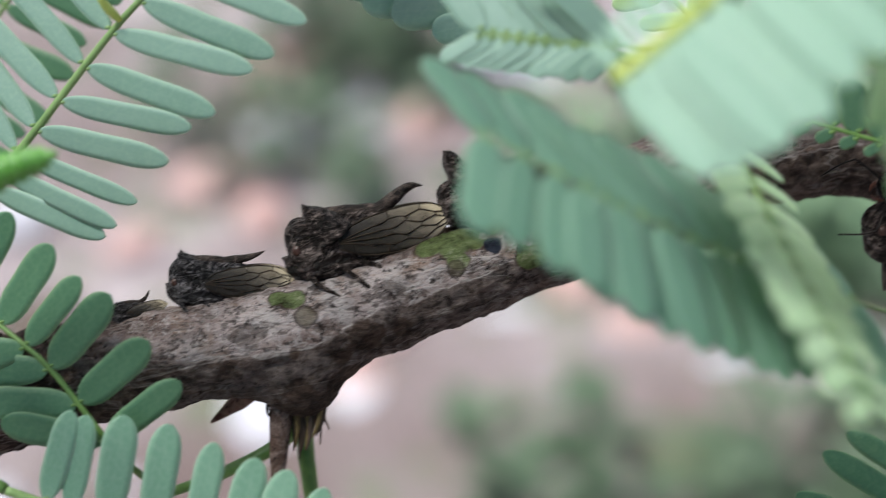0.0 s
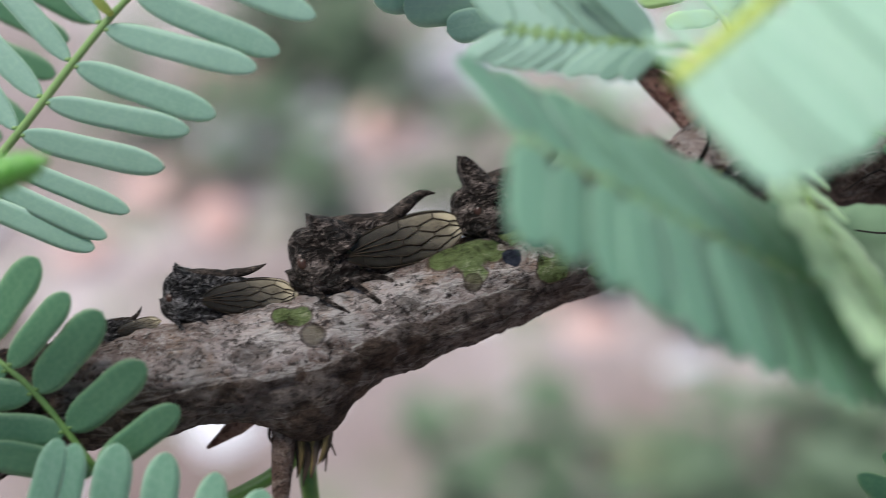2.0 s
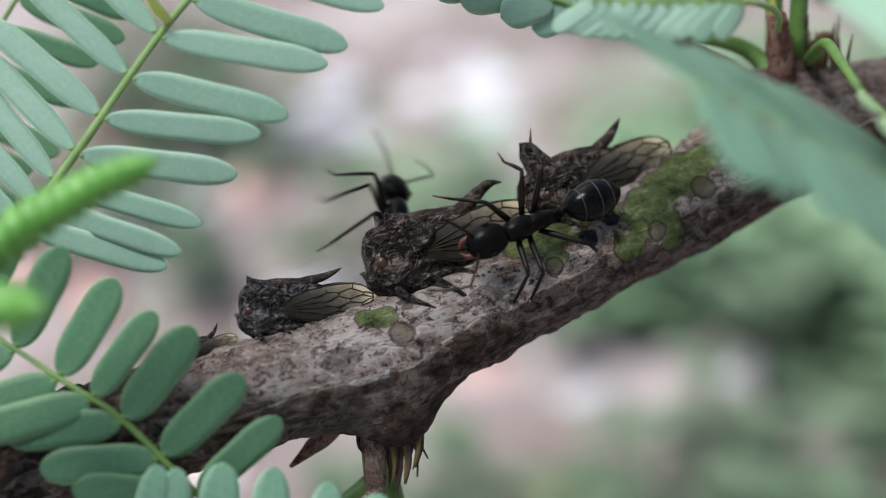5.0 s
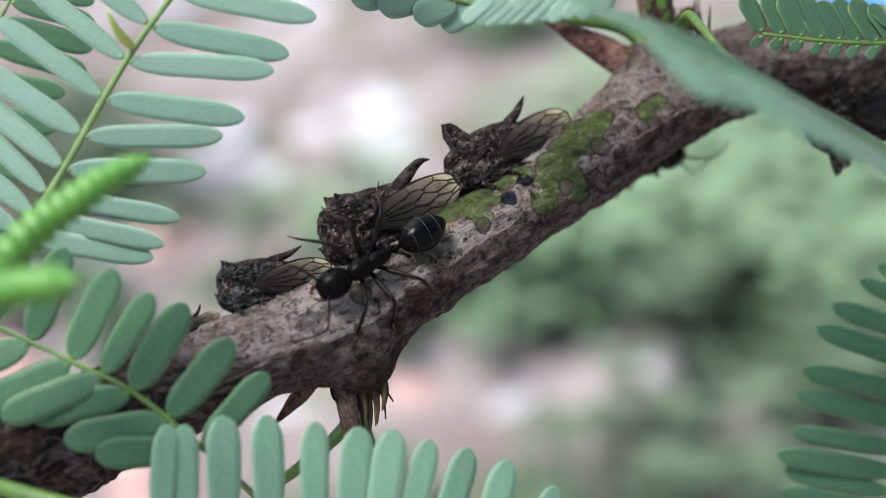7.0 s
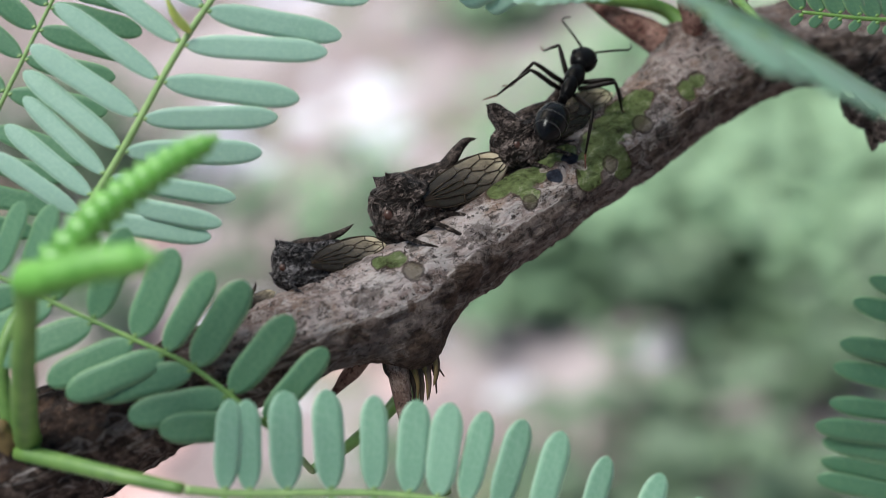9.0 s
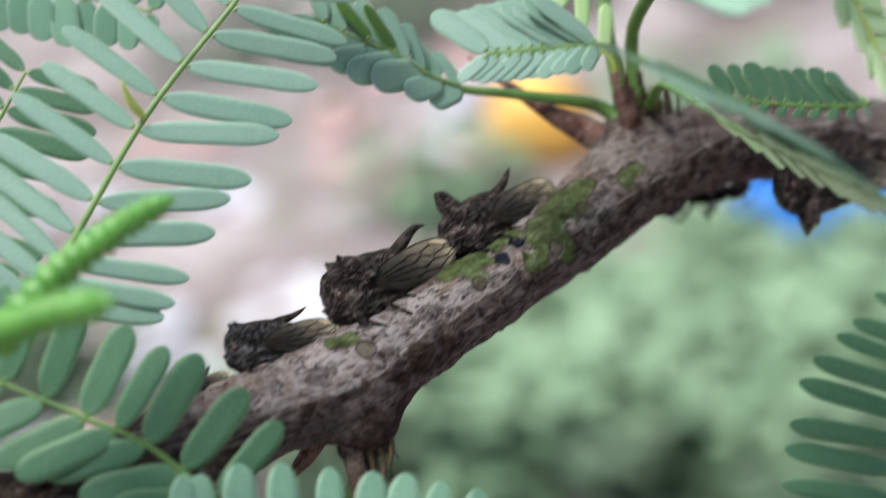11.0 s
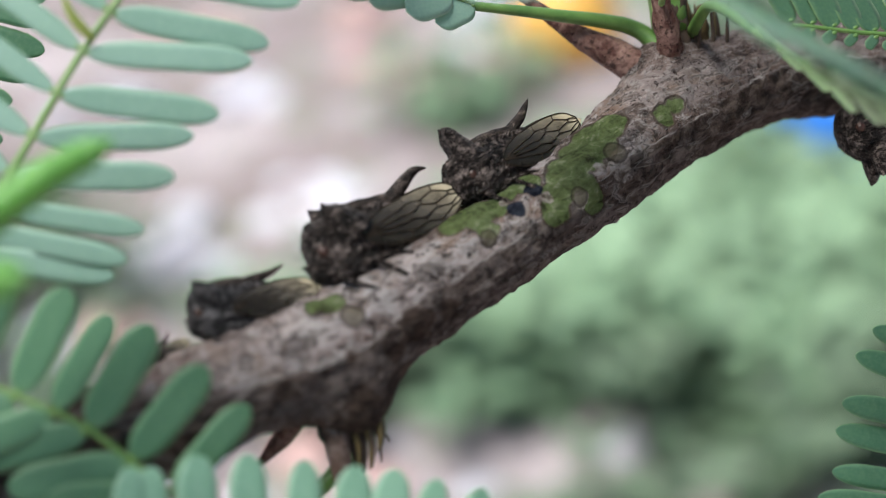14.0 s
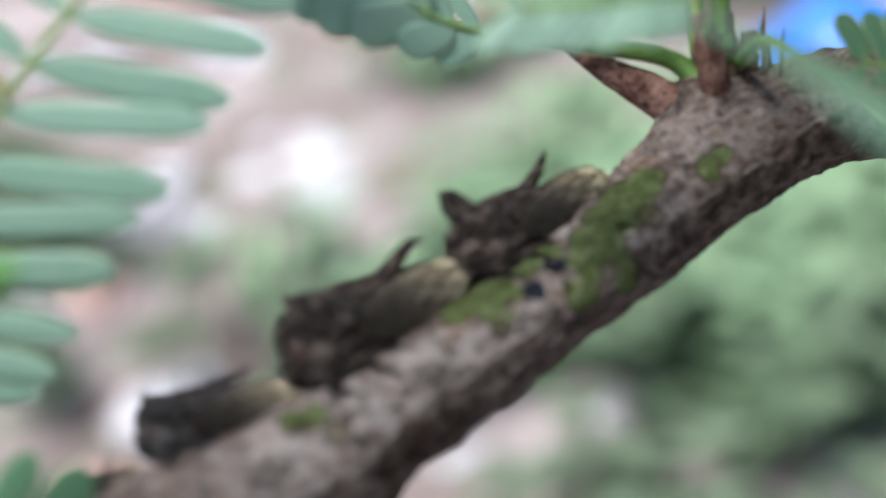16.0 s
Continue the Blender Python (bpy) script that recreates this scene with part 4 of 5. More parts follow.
broad_stalk = stalk("leaf_stalk", "green stalk curving up from the knot", [(18.0, 5.5, 3.4), (18.45, 5.18, 7.46), (17.6, -0.5, 10.6), (14.6, -6.0, 11.8), (12.0, -10.4, 11.7), (11.0, -11.7, 12.6)], 0.40, 0.26, STALK)
stalk("leaf_stalk", "pale green slender stalk growing from the knot", [(17.2, 5.9, 3.2), (17.75, 6.94, 8.38), (18.79, 8.06, 12.14), (19.6, 9.0, 17.0)], 0.40, 0.32, RACHIS)
stalk("leaf_stalk", "green leaf stalk under the thorn", [(-2.9, -1.2, -4.6), (-3.45, -1.1, -8.28), (-3.5, -2.04, -9.9), (-3.5, -3.6, -13.0)], 0.45, 0.35, STALK)
stalk("leaf_stalk", "curved green leaf stalk below the branch", [(-3.0, -1.0, -4.8), (-3.9, -1.9, -7.4), (-6.99, -2.94, -8.34), (-9.4, -4.12, -8.15)], 0.42, 0.22, STALK)
stalk("leaf_stalk", "thin green twig carrying a pale leaf", [(44.0, -2.0, 12.0), (34.0, -4.0, 18.0), (26.0, -5.0, 18.6), (20.9, -7.6, 15.0)], 0.5, 0.2, STALK)
stalk("leaf_stalk", "green twig under the slender leaf", [(52.0, 1.6, -14.0), (40.0, -6.0, -22.0), (28.0, -8.6, -25.0), (20.0, -8.3, -21.2)], 0.5, 0.2, STALK)
stalk("leaf_stalk", "thin green twig behind the shoot", [(-36.0, -2.2, -4.0), (-32.0, 4.0, 0.0), (-28.0, 9.0, 1.2), (-22.93, 10.13, 3.02)], 0.6, 0.25, STALK)
stalk("leaf_stalk", "thin green twig behind the leaves", [(-34.0, -2.0, -4.0), (-30.0, 12.0, 8.0), (-20.0, 18.0, 16.0), (-11.98, 17.65, 17.11)], 0.6, 0.2, STALK)
stalk("leaf_stalk", "green stalk of the large feathery leaf", [(-21.3, -1.9, -2.2), (-20.4, -1.0, 1.4), (-18.0, 0.8, 3.4), (-15.89, 1.97, 4.59)], 0.4, 0.22, STALK)
stalk("leaf_stalk", "thin green twig carrying the bright pale leaf", [(16.2, -4.0, 5.9), (16.7, -1.4, 6.0), (17.8, 2.2, 5.2), (18.5, 5.2, 3.2)], 0.15, 0.30, STALK)


# ---- treehoppers: head towards -x, back up, feet at z = 0, in millimetres ----
def build_treehopper(label, at, size, skin, horn=(0.95, 0.95, 3.05), lean=0.0, horn_width=1.05, spine=((4.2, 2.2), (4.8, 2.5), (5.35, 2.74), (5.8, 2.76), (6.1, 2.64))):
    """horn is the place of one shoulder horn's point, lean how far the face leans out in front, spine the profile of the free tail spine."""
    bug = thing("treehopper", label, "insect", "treehoppers on the branch", at=at @ Matrix.Diagonal((size, size, size, 1)))
    # stations of the body: x, underside, back, half width
    body = [(-0.34 - lean, 0.85, 1.45, 0.25), (-0.28 - lean * 0.9, 0.40, 1.95, 0.66), (-0.06 - lean * 0.5, 0.05, 2.34, 1.0), (0.32, -0.22, 2.56, 1.2), (0.85, -0.36, 2.62, 1.26), (1.35, -0.62, 2.64, 1.22), (1.95, -0.74, 2.62, 1.10),
            (2.7, -0.74, 2.54, 0.92), (3.5, -0.66, 2.42, 0.78), (4.25, -0.50, 2.18, 0.62), (5.0, -0.24, 1.80, 0.46), (5.8, 0.12, 1.30, 0.30), (6.4, 0.32, 0.88, 0.16)]
    dense = spline([(s[0], s[1], s[2]) for s in body], 72)
    wide = [q.x for q in spline([(s[3], 0, 0) for s in body], 72)]

    def half_at(x, z):
        """Half width of the body at a place on its flank."""
        k = max(range(72), key=lambda n: -abs(dense[n].x - x))
        zc, h = (dense[k].y + dense[k].z) / 2, (dense[k].z - dense[k].y) / 2
        c = max(-0.98, min(0.98, (z - zc) / h))
        return wide[k] * (1 - c * c) ** 0.4 * (1.0 if c < 0 else 1.0 - 0.45 * c * c)

    bm = bmesh.new()
    rings = []
    for p, w in zip(dense, wide):
        zc, h = (p.y + p.z) / 2, (p.z - p.y) / 2
        ring = []
        for k in range(48):
            a = 2 * math.pi * k / 48
            c, s = math.cos(a), math.sin(a)
            y = w * math.copysign(abs(s) ** 0.8, s) * (1.0 if c < 0 else 1.0 - 0.45 * c * c)
            q = V((p.x, y, zc + h * math.copysign(abs(c) ** (1.0 if c > 0 else 0.8), c)))
            n_ = 0.10 * noise.noise(V((q.x * 1.6, q.y * 2.4, q.z * 1.2))) + 0.06 * noise.noise(q * 4.6 + V((3, 1, 0))) + 0.04 * noise.noise(q * 9)
            n_ *= 1.0 if p.x < 1.5 or c < -0.55 else 0.35
            n_ += 0.05 * (1.0 if p.x < 1.5 else 0.3) * math.sin(a * 9 + 2 * noise.noise(q * 1.3)) * max(0.0, c + 0.4)
            ring.append(bm.verts.new(q + V((-0.15 if p.x < 0 else 0.0, s, c)) * n_))
        rings.append(ring)
    ring_faces(bm, rings)
    part("body", bm, skin, bug)
    # two shoulder horns that rise out of the helmet
    hx, hy, hz = horn
    for s in (1, -1):
        b = bmesh.new()
        tube(b, spline([(hx + 0.75, s * hy * 0.35, 1.60), (hx + 0.50, s * hy * 0.55, 2.25), (hx + 0.14, s * hy * 0.82, hz - 0.40), (hx - 0.06, s * hy, hz)], 16),
             [horn_width * (1 - i / 15) ** 1.15 + 0.03 for i in range(16)], 16, 0.16, s * 3.0)
        part("horn", b, skin, bug)
    # keel of the back that ends in the free spine
    b = bmesh.new()
    line = spline([(1.0, 0, 2.46), (2.2, 0, 2.44), (3.3, 0, 2.28), (spine[0][0] - 0.3, 0, spine[0][1] - 0.12)] + [(x, 0, z) for x, z in spine], 40)
    tube(b, line, [0.34 if i < 18 else 0.34 * (1 - ((i - 17) / 22.5) ** 1.8) + 0.01 for i in range(40)], 14, 0.22, 4.0)
    part("tail_spine", b, SPINE, bug, "dark upcurved spine over the back")
    for s in (1, -1):
        b = bmesh.new()
        blob(b, (0.10, s * 0.98, 1.30), (0.26, 0.22, 0.28), u=14, v=9)
        part("eye", b, EYE, bug, "red-brown bulging eye")
    # face plate and beak
    b = bmesh.new()
    tube(b, spline([(0.0, 0, 1.05), (0.0, 0, 0.55), (0.12, 0, 0.05), (0.3, 0, -0.35)], 10), [0.66, 0.66, 0.62, 0.55, 0.47, 0.38, 0.30, 0.22, 0.15, 0.08], 16, 0.3, 1.0)
    part("face", b, skin, bug)

    lows = spline([(1.85, 0.98, 0), (2.4, 0.66, 0), (3.2, 0.34, 0), (4.7, 0.18, 0), (6.1, 0.34, 0), (7.2, 0.95, 0)], 41)
    tops = spline([(1.90, 1.40, 0), (2.4, 1.72, 0), (3.2, 1.94, 0), (4.3, 2.06, 0), (5.4, 2.10, 0), (6.5, 1.90, 0), (7.3, 1.40, 0)], 41)

    def wing_point(u, v, s, lift=0.0):
        """u along the wing from root to tip, v from its lower (0) to its upper edge (1)."""
        if u > 0.80:
            v = 0.5 + (v - 0.5) * max(math.sqrt(max(0.0, 1 - ((u - 0.80) / 0.2) ** 2)), 0.08)
        k = min(int(u * 40), 39)
        lo, hi = lows[k].lerp(lows[k + 1], u * 40 - k), tops[k].lerp(tops[k + 1], u * 40 - k)
        q = lo.lerp(hi, v)
        return V((q.x, s * (max(half_at(q.x, q.y), 0.16 + 0.3 * (1 - v)) + 0.11 + 0.06 * u + lift), q.y))

    for s in (1, -1):
        b = bmesh.new()
        uvl = b.loops.layers.uv.new("UVMap")
        nu, nv = 26, 10
        layer = {}
        for off in (0, 1):
            for i in range(nu + 1):
                for j in range(nv + 1):
                    u, v = i / nu, j / nv
                    p = wing_point(u, v, s, 0.012 if off else -0.012)
                    p.y += s * 0.03 * noise.noise(p * 2.5)
                    layer[off, i, j] = (b.verts.new(p), (u, v))
        def quad(keys):
            f = b.faces.new([layer[k][0] for k in keys])
            for lp, k in zip(f.loops, keys):
                lp[uvl].uv = layer[k][1]
        for i in range(nu):
            for j in range(nv):
                quad([(1, i, j), (1, i + 1, j), (1, i + 1, j + 1), (1, i, j + 1)])
                quad([(0, i, j + 1), (0, i + 1, j + 1), (0, i + 1, j), (0, i, j)])
            quad([(0, i, 0), (0, i + 1, 0), (1, i + 1, 0), (1, i, 0)])
            quad([(1, i, nv), (1, i + 1, nv), (0, i + 1, nv), (0, i, nv)])
        for j in range(nv):
            quad([(1, nu, j), (0, nu, j), (0, nu, j + 1), (1, nu, j + 1)])
        wing = part("wing", b, WING, bug, "amber translucent folded wing")
        # net of veins: nearly straight at the root, six-sided cells towards the tip
        b = bmesh.new()
        rng = random.Random(int(size * 100))
        pitch, base = 0.105, [0.0, 0.20, 0.40, 0.60, 0.80, 1.0]

        def vein(k, u):
            root = base[k] if k in (0, 5) else 0.5 + (base[k] - 0.5) * min(1.0, 0.25 + u * 1.25)
            if k in (0, 5):
                return root
            amp = 0.058 * min(1.0, max(0.0, (u - 0.42) / 0.2))
            return root + amp * (1 - 4 * abs(((u / (2 * pitch) + 0.5 * (k % 2)) % 1.0) - 0.5)) * (1 if u < 0.93 else 0.3)

        for k in range(6):
            tube(b, [wing_point(u, vein(k, u), s, 0.03) for u in [0.02 + 0.94 * i / 46 for i in range(47)]], [0.036 - 0.006 * i / 46 for i in range(47)], 5)
        for k in range(5):
            for i in range(2, 9):
                u = pitch * (i if (i + k) % 2 else 99)
                if 0.44 < u < 0.97:
                    u += rng.uniform(-0.015, 0.015)
                    tube(b, [wing_point(u, vein(k, u) + (vein(k + 1, u) - vein(k, u)) * f, s, 0.03) for f in (0, 0.33, 0.66, 1)], 0.029, 5)
        tube(b, [wing_point(0.955, 0.02 + 0.96 * i / 12, s, 0.03) for i in range(13)], 0.036, 5)
        part("vein_net", b, VEIN, wing, "dark branching wing veins")
    # legs folded against the bark
    for s in (1, -1):
        for x0, knee, foot in ((0.45, (0.45, 1.25, -0.10), (1.45, 1.72, -1.10)), (1.2, (1.95, 1.40, -0.02), (2.85, 1.75, -1.12)), (1.9, (3.2, 1.22, -0.08), (4.35, 1.55, -0.98))):
            b = bmesh.new()
            tube(b, spline([(x0, s * 0.55, 0.35), (knee[0], s * knee[1], knee[2]), (foot[0], s * foot[1], foot[2]), (foot[0] + 0.35, s * foot[1], foot[2] - 0.12)], 12),
                 [0.20, 0.20, 0.18, 0.15, 0.12, 0.10, 0.09, 0.085, 0.08, 0.07, 0.06, 0.04], 9, 0.3, x0)
            part("leg", b, skin, bug)
    return bug


def perch(origin, along, up, dip=0.0):
    """The pose of a treehopper whose chin is at origin (mm), with its tail towards along and tipped down by dip degrees."""
    x = V(along).normalized()
    z = (V(up) - x * V(up).dot(x)).normalized()
    y = z.cross(x)
    return Matrix.Translation(V(origin) * MM) @ Matrix((x, y, z)).transposed().to_4x4() @ pose(0, 0, 0, 0, dip)


build_treehopper("small grey-black treehopper with amber wings on the branch", perch((-7.75, -0.40, -0.40), (0.985, 0.13, -0.02), (-0.05, 0.38, 0.92), 9), 0.72, CUTICLE_GREY, (0.35, 0.75, 3.08), 0.05, 0.95, ((3.3, 2.40), (4.1, 2.50), (4.9, 2.70), (5.5, 2.95)))
build_treehopper("brown bark-coloured treehopper with amber wings on the branch", perch((-2.15, 0.15, -0.42), (0.955, 0.275, 0.12), (-0.17, 0.40, 0.90), 8), 1.0, CUTICLE, (0.88, 0.90, 3.16), 0.0, 1.15, ((4.3, 2.24), (4.85, 2.52), (5.4, 2.78), (5.85, 2.86), (6.25, 2.76)))
build_treehopper("brown treehopper with a tall pointed horn, sitting on the branch", perch((5.3, 2.0, 0.05), (0.94, 0.30, 0.165), (-0.15, 0.38, 0.91), 8), 0.90, CUTICLE, (0.10, 0.22, 3.92), 0.6, 1.2, ((3.6, 2.30), (4.3, 2.62), (4.85, 2.98), (5.25, 3.30)))
build_treehopper("dark brown treehopper hanging upside down under the branch", perch((23.7, 1.5, -1.6), (0.985, -0.05, -0.16), (0.05, -0.68, -0.73)), 0.95, CUTICLE, (0.6, 0.6, 3.85), 0.1, 1.0, ((4.5, 2.2), (5.2, 2.5), (5.9, 2.85), (6.5, 3.1)))
build_treehopper("small dark treehopper half hidden behind a leaf", perch((-10.5, -0.95, -0.85), (0.98, 0.15, 0.0), (-0.05, 0.45, 0.89)), 0.33, CUTICLE_GREY, (0.7, 0.7, 2.9), 0.0, 1.0, ((3.8, 2.2), (4.5, 2.6), (5.0, 3.1), (5.3, 3.6)))


# ---- ants: head towards +x, back up, in millimetres ----
LEG_ROOTS = ((1.25, 0.36), (0.75, 0.40), (0.25, 0.36))


def build_ant(label):
    ant = thing("ant", label, "insect", "black ants")
    bm = bmesh.new()
    blob(bm, (2.60, 0, 0.02), (0.84, 0.70, 0.58), Matrix.Rotation(radians(14), 3, 'Y'), 20, 14, 0.8)
    head = part("head", bm, ANT_BLACK, ant)
    for s in (1, -1):
        bm = bmesh.new()
        blob(bm, (2.55, s * 0.60, 0.30), (0.17, 0.10, 0.15), u=10, v=7)
        part("eye", bm, ANT_GASTER, head)
        bm = bmesh.new()
        tube(bm, spline([(3.2, s * 0.34, -0.22), (3.48, s * 0.30, -0.32), (3.66, s * 0.08, -0.38)], 7), tapered(0.17, 0.04, 7), 7)
        part("mandible", bm, ANT_RED, head)
    bm = bmesh.new()
    blob(bm, (1.15, 0, 0.10), (0.78, 0.50, 0.52), None, 18, 12, 0.85)
    blob(bm, (0.25, 0, 0.12), (0.78, 0.38, 0.46), Matrix.Rotation(radians(-8), 3, 'Y'), 16, 10, 0.85)
    blob(bm, (1.88, 0, 0.02), (0.26, 0.2, 0.2), None, 10, 6)
    part("thorax", bm, ANT_BLACK, ant)
    bm = bmesh.new()
    blob(bm, (-0.72, 0, 0.10), (0.16, 0.24, 0.40), None, 12, 8)
    tube(bm, [V((-0.3, 0, -0.02)), V((-0.72, 0, -0.06)), V((-1.15, 0, -0.02))], 0.13, 8)
    part("waist", bm, ANT_BLACK, ant)
    bm = bmesh.new()
    prof = [(-1.02, 0.12), (-1.2, 0.40), (-1.5, 0.64), (-1.9, 0.81), (-2.35, 0.86), (-2.8, 0.77), (-3.2, 0.55), (-3.5, 0.26), (-3.62, 0.06)]
    rings = []
    for q in spline([(x, r, 0) for x, r in prof], 26):
        rings.append([bm.verts.new((q.x, q.y * 0.97 * math.cos(2 * math.pi * k / 22), 0.08 + q.y * 0.88 * math.sin(2 * math.pi * k / 22))) for k in range(22)])
    ring_faces(bm, rings)
    gaster = part("gaster", bm, ANT_GASTER, ant, "glossy black abdomen with thin pale bands")
    for x, r in ((-1.60, 0.715), (-2.32, 0.866), (-2.95, 0.71)):
        bm = bmesh.new()
        rings = []
        for dx, dr in ((-0.016, -0.02), (-0.012, 0.008), (0.012, 0.008), (0.016, -0.02)):
            rings.append([bm.verts.new((x + dx, (r + dr) * 0.97 * math.cos(2 * math.pi * k / 28), 0.08 + (r + dr) * 0.88 * math.sin(2 * math.pi * k / 28))) for k in range(28)])
        ring_faces(bm, rings, caps=False)
        part("band", bm, ANT_BAND, gaster, "thin pale grey band")
    legs = []
    shapes = (((0.75, 1.25, 0.75), (1.35, 2.15, -0.75), (1.75, 2.6, -1.0)), ((0.05, 1.65, 0.95), (0.0, 2.5, -0.8), (0.1, 3.0, -1.05)), ((-1.05, 1.45, 1.05), (-2.0, 2.35, -0.75), (-2.5, 2.8, -1.05)))
    for s in (1, -1):
        for (x, y), (k, f, e) in zip(LEG_ROOTS, shapes):
            bm = bmesh.new()
            tube(bm, [V((0, 0, 0)), V((k[0] * 0.3, s * k[1] * 0.3, k[2] * 0.28)), V((k[0] * 0.8, s * k[1] * 0.8, k[2] * 0.85)), V((k[0], s * k[1], k[2]))], [0.12, 0.14, 0.11, 0.08], 8)
            femur = part("leg", bm, ANT_LEG, ant)
            bm = bmesh.new()
            tube(bm, [V((k[0], s * k[1], k[2])), V(((k[0] + f[0]) / 2, s * (k[1] + f[1]) / 2, (k[2] + f[2]) / 2 + 0.05)), V((f[0], s * f[1], f[2]))], [0.08, 0.085, 0.055], 7)
            part("shin", bm, ANT_LEG, femur)
            bm = bmesh.new()
            tube(bm, [V((f[0], s * f[1], f[2])), V((e[0], s * e[1], e[2]))], [0.06, 0.03], 6)
            part("foot", bm, ANT_RED, femur, "red-brown foot")
            legs.append((femur, V((x, s * y, -0.18)), s))
    feelers = []
    for s in (1, -1):
        bm = bmesh.new()
        tube(bm, spline([(0, 0, 0), (0.55, s * 0.75, 0.42), (1.05, s * 1.35, 0.62)], 8), tapered(0.060, 0.048, 8), 6)
        scape = part("antenna", bm, ANT_LEG, ant)
        bm = bmesh.new()
        tube(bm, spline([(1.05, s * 1.35, 0.62), (1.7, s * 1.3, 0.35), (2.5, s * 1.05, -0.15)], 10), tapered(0.048, 0.038, 10), 6)
        part("feeler_tip", bm, ANT_LEG, scape)
        feelers.append((scape, V((3.12, s * 0.28, 0.22)), s))
    return ant, legs, feelers


ant_a, legs_a, feelers_a = build_ant("black ant with a banded glossy abdomen running along the branch")
ant_b, legs_b, feelers_b = build_ant("black ant with long legs tending the treehoppers")


def ant_pose(x, y, z, rx, ry, rz):
    return pose(x * MM, y * MM, z * MM, rx, ry, rz)


def step_legs(legs, feelers, pace):
    """The gait: pace holds rows of (seconds, swing in degrees); legs of one tripod swing together."""
    for n, (leg, root, s) in enumerate(legs):
        phase = 1 if n in (0, 2, 4) else -1
        walk(leg, [(t, Matrix.Translation(root * MM) @ pose(0, 0, 0, -s * max(0.0, phase * a) * 0.35, 0, s * phase * a)) for t, a in pace])
    for n, (feeler, root, s) in enumerate(feelers):
        walk(feeler, [(t, Matrix.Translation(root * MM) @ pose(0, 0, 0, s * a * 0.4, -a * 0.3, a * (0.8 if n else -0.6))) for t, a in pace])


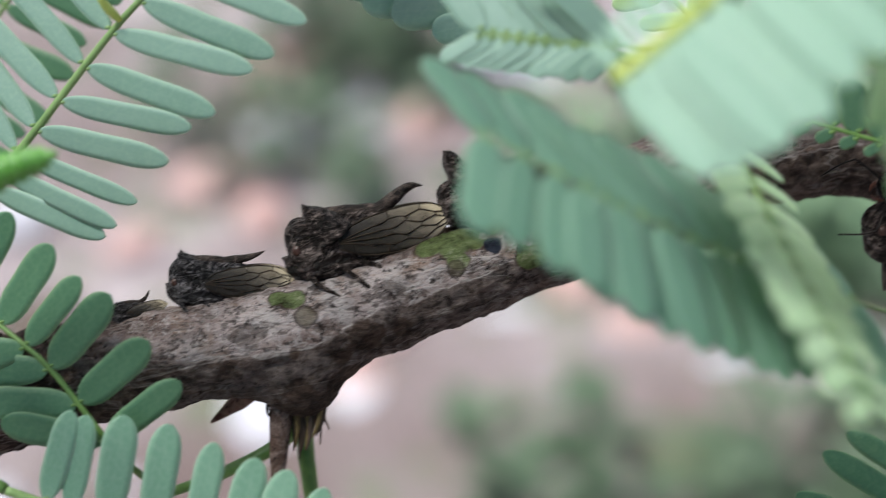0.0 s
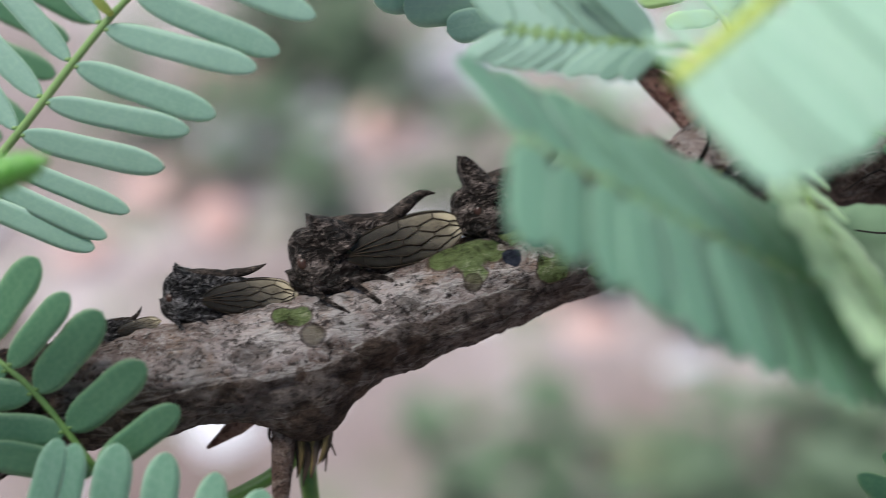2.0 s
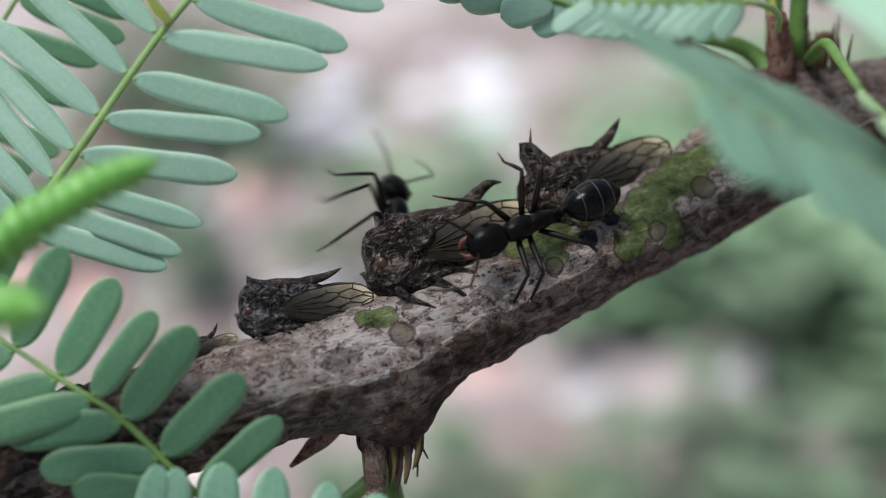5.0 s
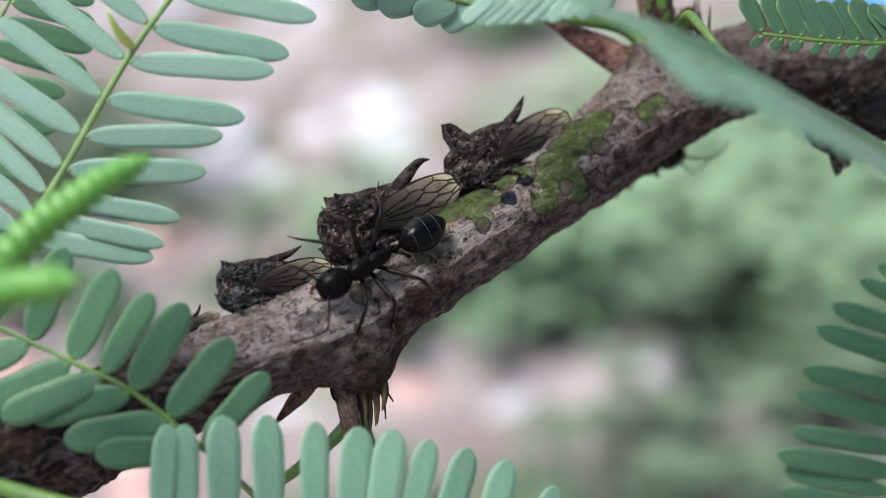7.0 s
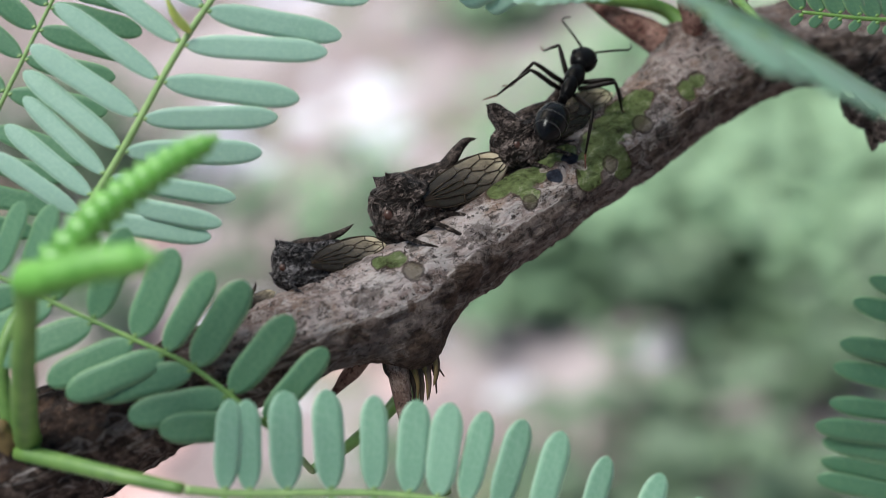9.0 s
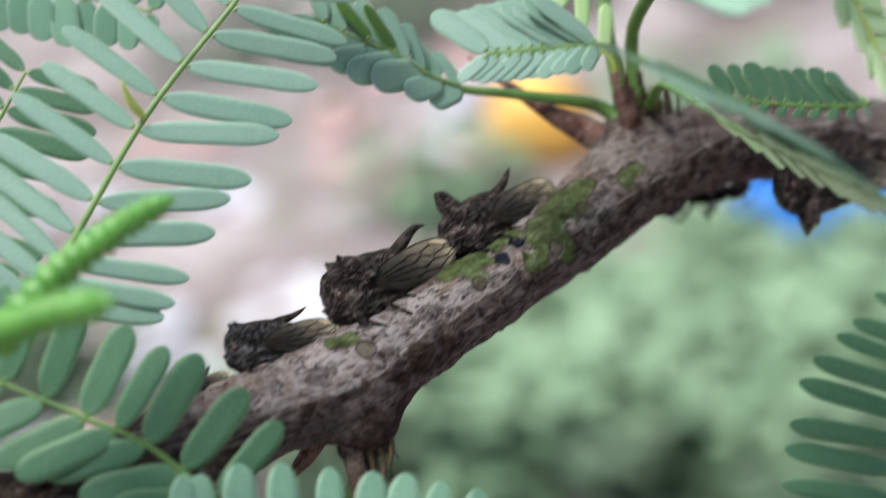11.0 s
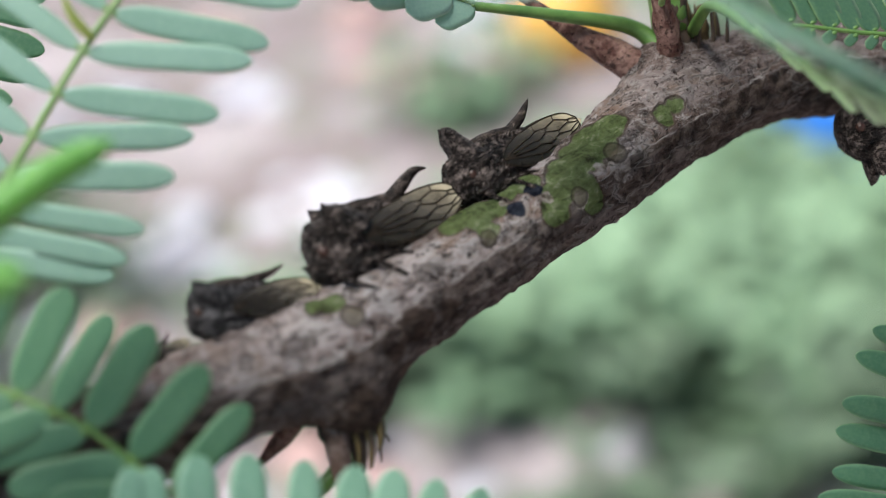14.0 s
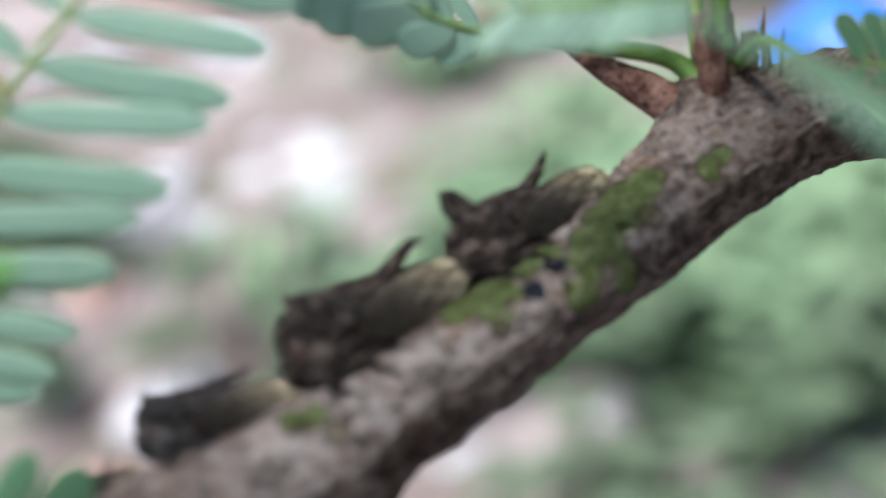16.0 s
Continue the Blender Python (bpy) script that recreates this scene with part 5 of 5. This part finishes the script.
def motions():
    walk(focus_point, [(0.0, ant_pose(1.0, 0.0, 0.4, 0, 0, 0)), (3.4, ant_pose(1.0, 0.0, 0.4, 0, 0, 0)), (4.1, ant_pose(0.0, -2.0, 1.0, 0, 0, 0)), (5.2, ant_pose(1.0, 0.0, 0.4, 0, 0, 0)),
                       (13.0, ant_pose(1.5, 0.0, 0.4, 0, 0, 0)), (14.0, ant_pose(3.0, 4.0, -1.5, 0, 0, 0)), (15.0, ant_pose(5.0, 9.0, -4.0, 0, 0, 0)), (16.0, ant_pose(5.0, 10.0, -4.5, 0, 0, 0))])
    walk(ant_a, [
        (0.0, ant_pose(27.0, 1.0, 0.2, -57.3, 8.0, -176.0)),
        (1.5, ant_pose(20.5, 2.0, 1.4, -57.3, 4.0, -172.0)),
        (2.0, ant_pose(14.5, 1.4, 1.1, -57.3, 1.3, -166.0)),
        (2.5, ant_pose(8.71, 0.03, 0.48, -57.5, 1.3, -164.5)),
        (3, ant_pose(1.36, -1.86, 0.62, -58.9, -7.7, -171.3)),
        (3.5, ant_pose(-0.53, -2.21, -0.54, -56.6, -0.6, -167.1)),
        (4, ant_pose(-2.20, -2.46, 0.36, -59.0, -22.0, 177.6)),
        (4.2, ant_pose(-1.96, -1.94, 0.69, -34.8, -42.7, 128.6)),
        (4.8, ant_pose(-1.6, 1.6, 1.6, 20.0, -20.0, 100.0)),
        (5.3, ant_pose(0.6, 4.0, -1.6, 100.0, 10.0, 40.0)),
        (6.2, ant_pose(8.0, 5.0, -3.9, 140.0, 6.0, 14.0)),
        (9.0, ant_pose(30.0, 8.2, -4.2, 140.0, 14.0, -4.0)),
        (16.0, ant_pose(46.0, 5.6, -12.5, 140.0, 26.0, -12.0)),
    ])
    walk(ant_b, [
        (0.0, ant_pose(36.0, 1.0, -3.2, -57.3, 18.0, -176.0)),
        (2.0, ant_pose(26.5, 1.3, 0.1, -58.0, 6.0, -178.0)),
        (2.5, ant_pose(23.80, 1.07, -0.04, -58.6, 0.7, -178.8)),
        (3.3, ant_pose(19.5, 1.7, 1.5, -58.4, 0.0, -174.0)),
        (3.7, ant_pose(13.8, 1.9, 2.0, -58.4, -4.0, -170.0)),
        (3.9, ant_pose(8.6, 2.0, 2.6, -58.3, -8.0, -168.0)),
        (4, ant_pose(6.33, 1.87, 2.44, -58.3, -8.9, -168.3)),
        (4.2, ant_pose(6.36, 0.89, 2.16, -55.8, 1.3, -162.5)),
        (6.3, ant_pose(0.16, -0.88, 0.33, -60.0, -4.1, -167.8)),
        (6.5, ant_pose(-0.07, -1.04, 0.08, -57.0, 1.3, -164.2)),
        (7, ant_pose(-0.51, -1.91, 0.38, -56.7, 1.9, -163.2)),
        (7.5, ant_pose(1.76, -1.30, 1.14, -64.7, -16.1, -167.8)),
        (7.8, ant_pose(4.96, 0.06, 1.58, -9.6, -42.1, 88.8)),
        (8, ant_pose(6.18, 0.88, 1.82, 16.5, -34.2, 60.9)),
        (8.2, ant_pose(7.67, 1.59, 2.32, 24.3, -24.0, 54.3)),
        (8.5, ant_pose(7.64, 1.35, 2.23, 35.0, -19.0, 43.2)),
        (8.7, ant_pose(7.72, 1.52, 2.54, 33.3, -17.7, 46.3)),
        (9.2, ant_pose(9.6, 3.2, 3.0, 30.0, -6.0, 40.0)),
        (9.8, ant_pose(12.6, 6.2, 0.6, 100.0, 10.0, 26.0)),
        (10.4, ant_pose(17.0, 8.0, -2.6, 130.0, 8.0, 12.0)),
        (12.0, ant_pose(32.0, 8.2, -5.0, 140.0, 16.0, -6.0)),
        (16.0, ant_pose(52.0, 5.0, -15.5, 140.0, 26.0, -12.0)),
    ])
    # the broad leaf and its stalk are lifted a little by the breeze
    knot = Matrix.Translation(V((18.0, 5.5, 3.4)) * MM)
    sway = [(t, knot @ pose(0, 0, 0, a) @ knot.inverted()) for t, a in ((0.0, 0.0), (3.6, 0.0), (4.4, -0.8), (6.0, -5.6), (6.3, -6.0), (8.7, -6.0), (11.0, -5.4), (16.0, -5.6))]
    walk(broad_leaf, sway)
    walk(broad_stalk, sway)
    base = Matrix.Translation(V((36.0, 1.5, -6.6)) * MM)
    middle = Matrix.Translation(V((14.5, -10.2, 4.8)) * MM)
    walk(near_leaf, [(t, base @ Matrix.Rotation(radians(a), 4, V((0.225, 0.473, 0.852))) @ base.inverted()
                      @ middle @ Matrix.Rotation(radians(a * 0.6), 4, V((-16.1, -2.9, 12.1)).normalized()) @ middle.inverted())
                     for t, a in ((0.0, 0.0), (4.2, 0.0), (4.8, 1.2), (5.8, 5.0), (6.3, 6.0), (16.0, 6.0))])
    gait_a = [(0.0, 0.0), (1.5, 12.0)] + [(round(1.7 + 0.2 * i, 1), 16.0 if i % 2 else -16.0) for i in range(25)] + [(7.0, 10.0), (16.0, 0.0)]
    gait_b = [(0.0, 0.0), (1.6, -12.0)] + [(round(1.8 + 0.2 * i, 1), 16.0 if i % 2 else -16.0) for i in range(12)] + [(4.3, 8.0), (4.6, -14.0), (5.0, 14.0), (5.4, -14.0), (5.8, 12.0), (6.3, 3.0), (6.6, -4.0), (7.0, 0.0),
              (7.4, 14.0), (7.6, -14.0), (7.8, 12.0), (8.0, -10.0), (8.2, 10.0), (8.5, 2.0), (8.7, 6.0)] + [(round(9.0 + 0.2 * i, 1), 14.0 if i % 2 else -14.0) for i in range(14)] + [(16.0, 0.0)]
    step_legs(legs_a, feelers_a, gait_a)
    step_legs(legs_b, feelers_b, gait_b)


motions()
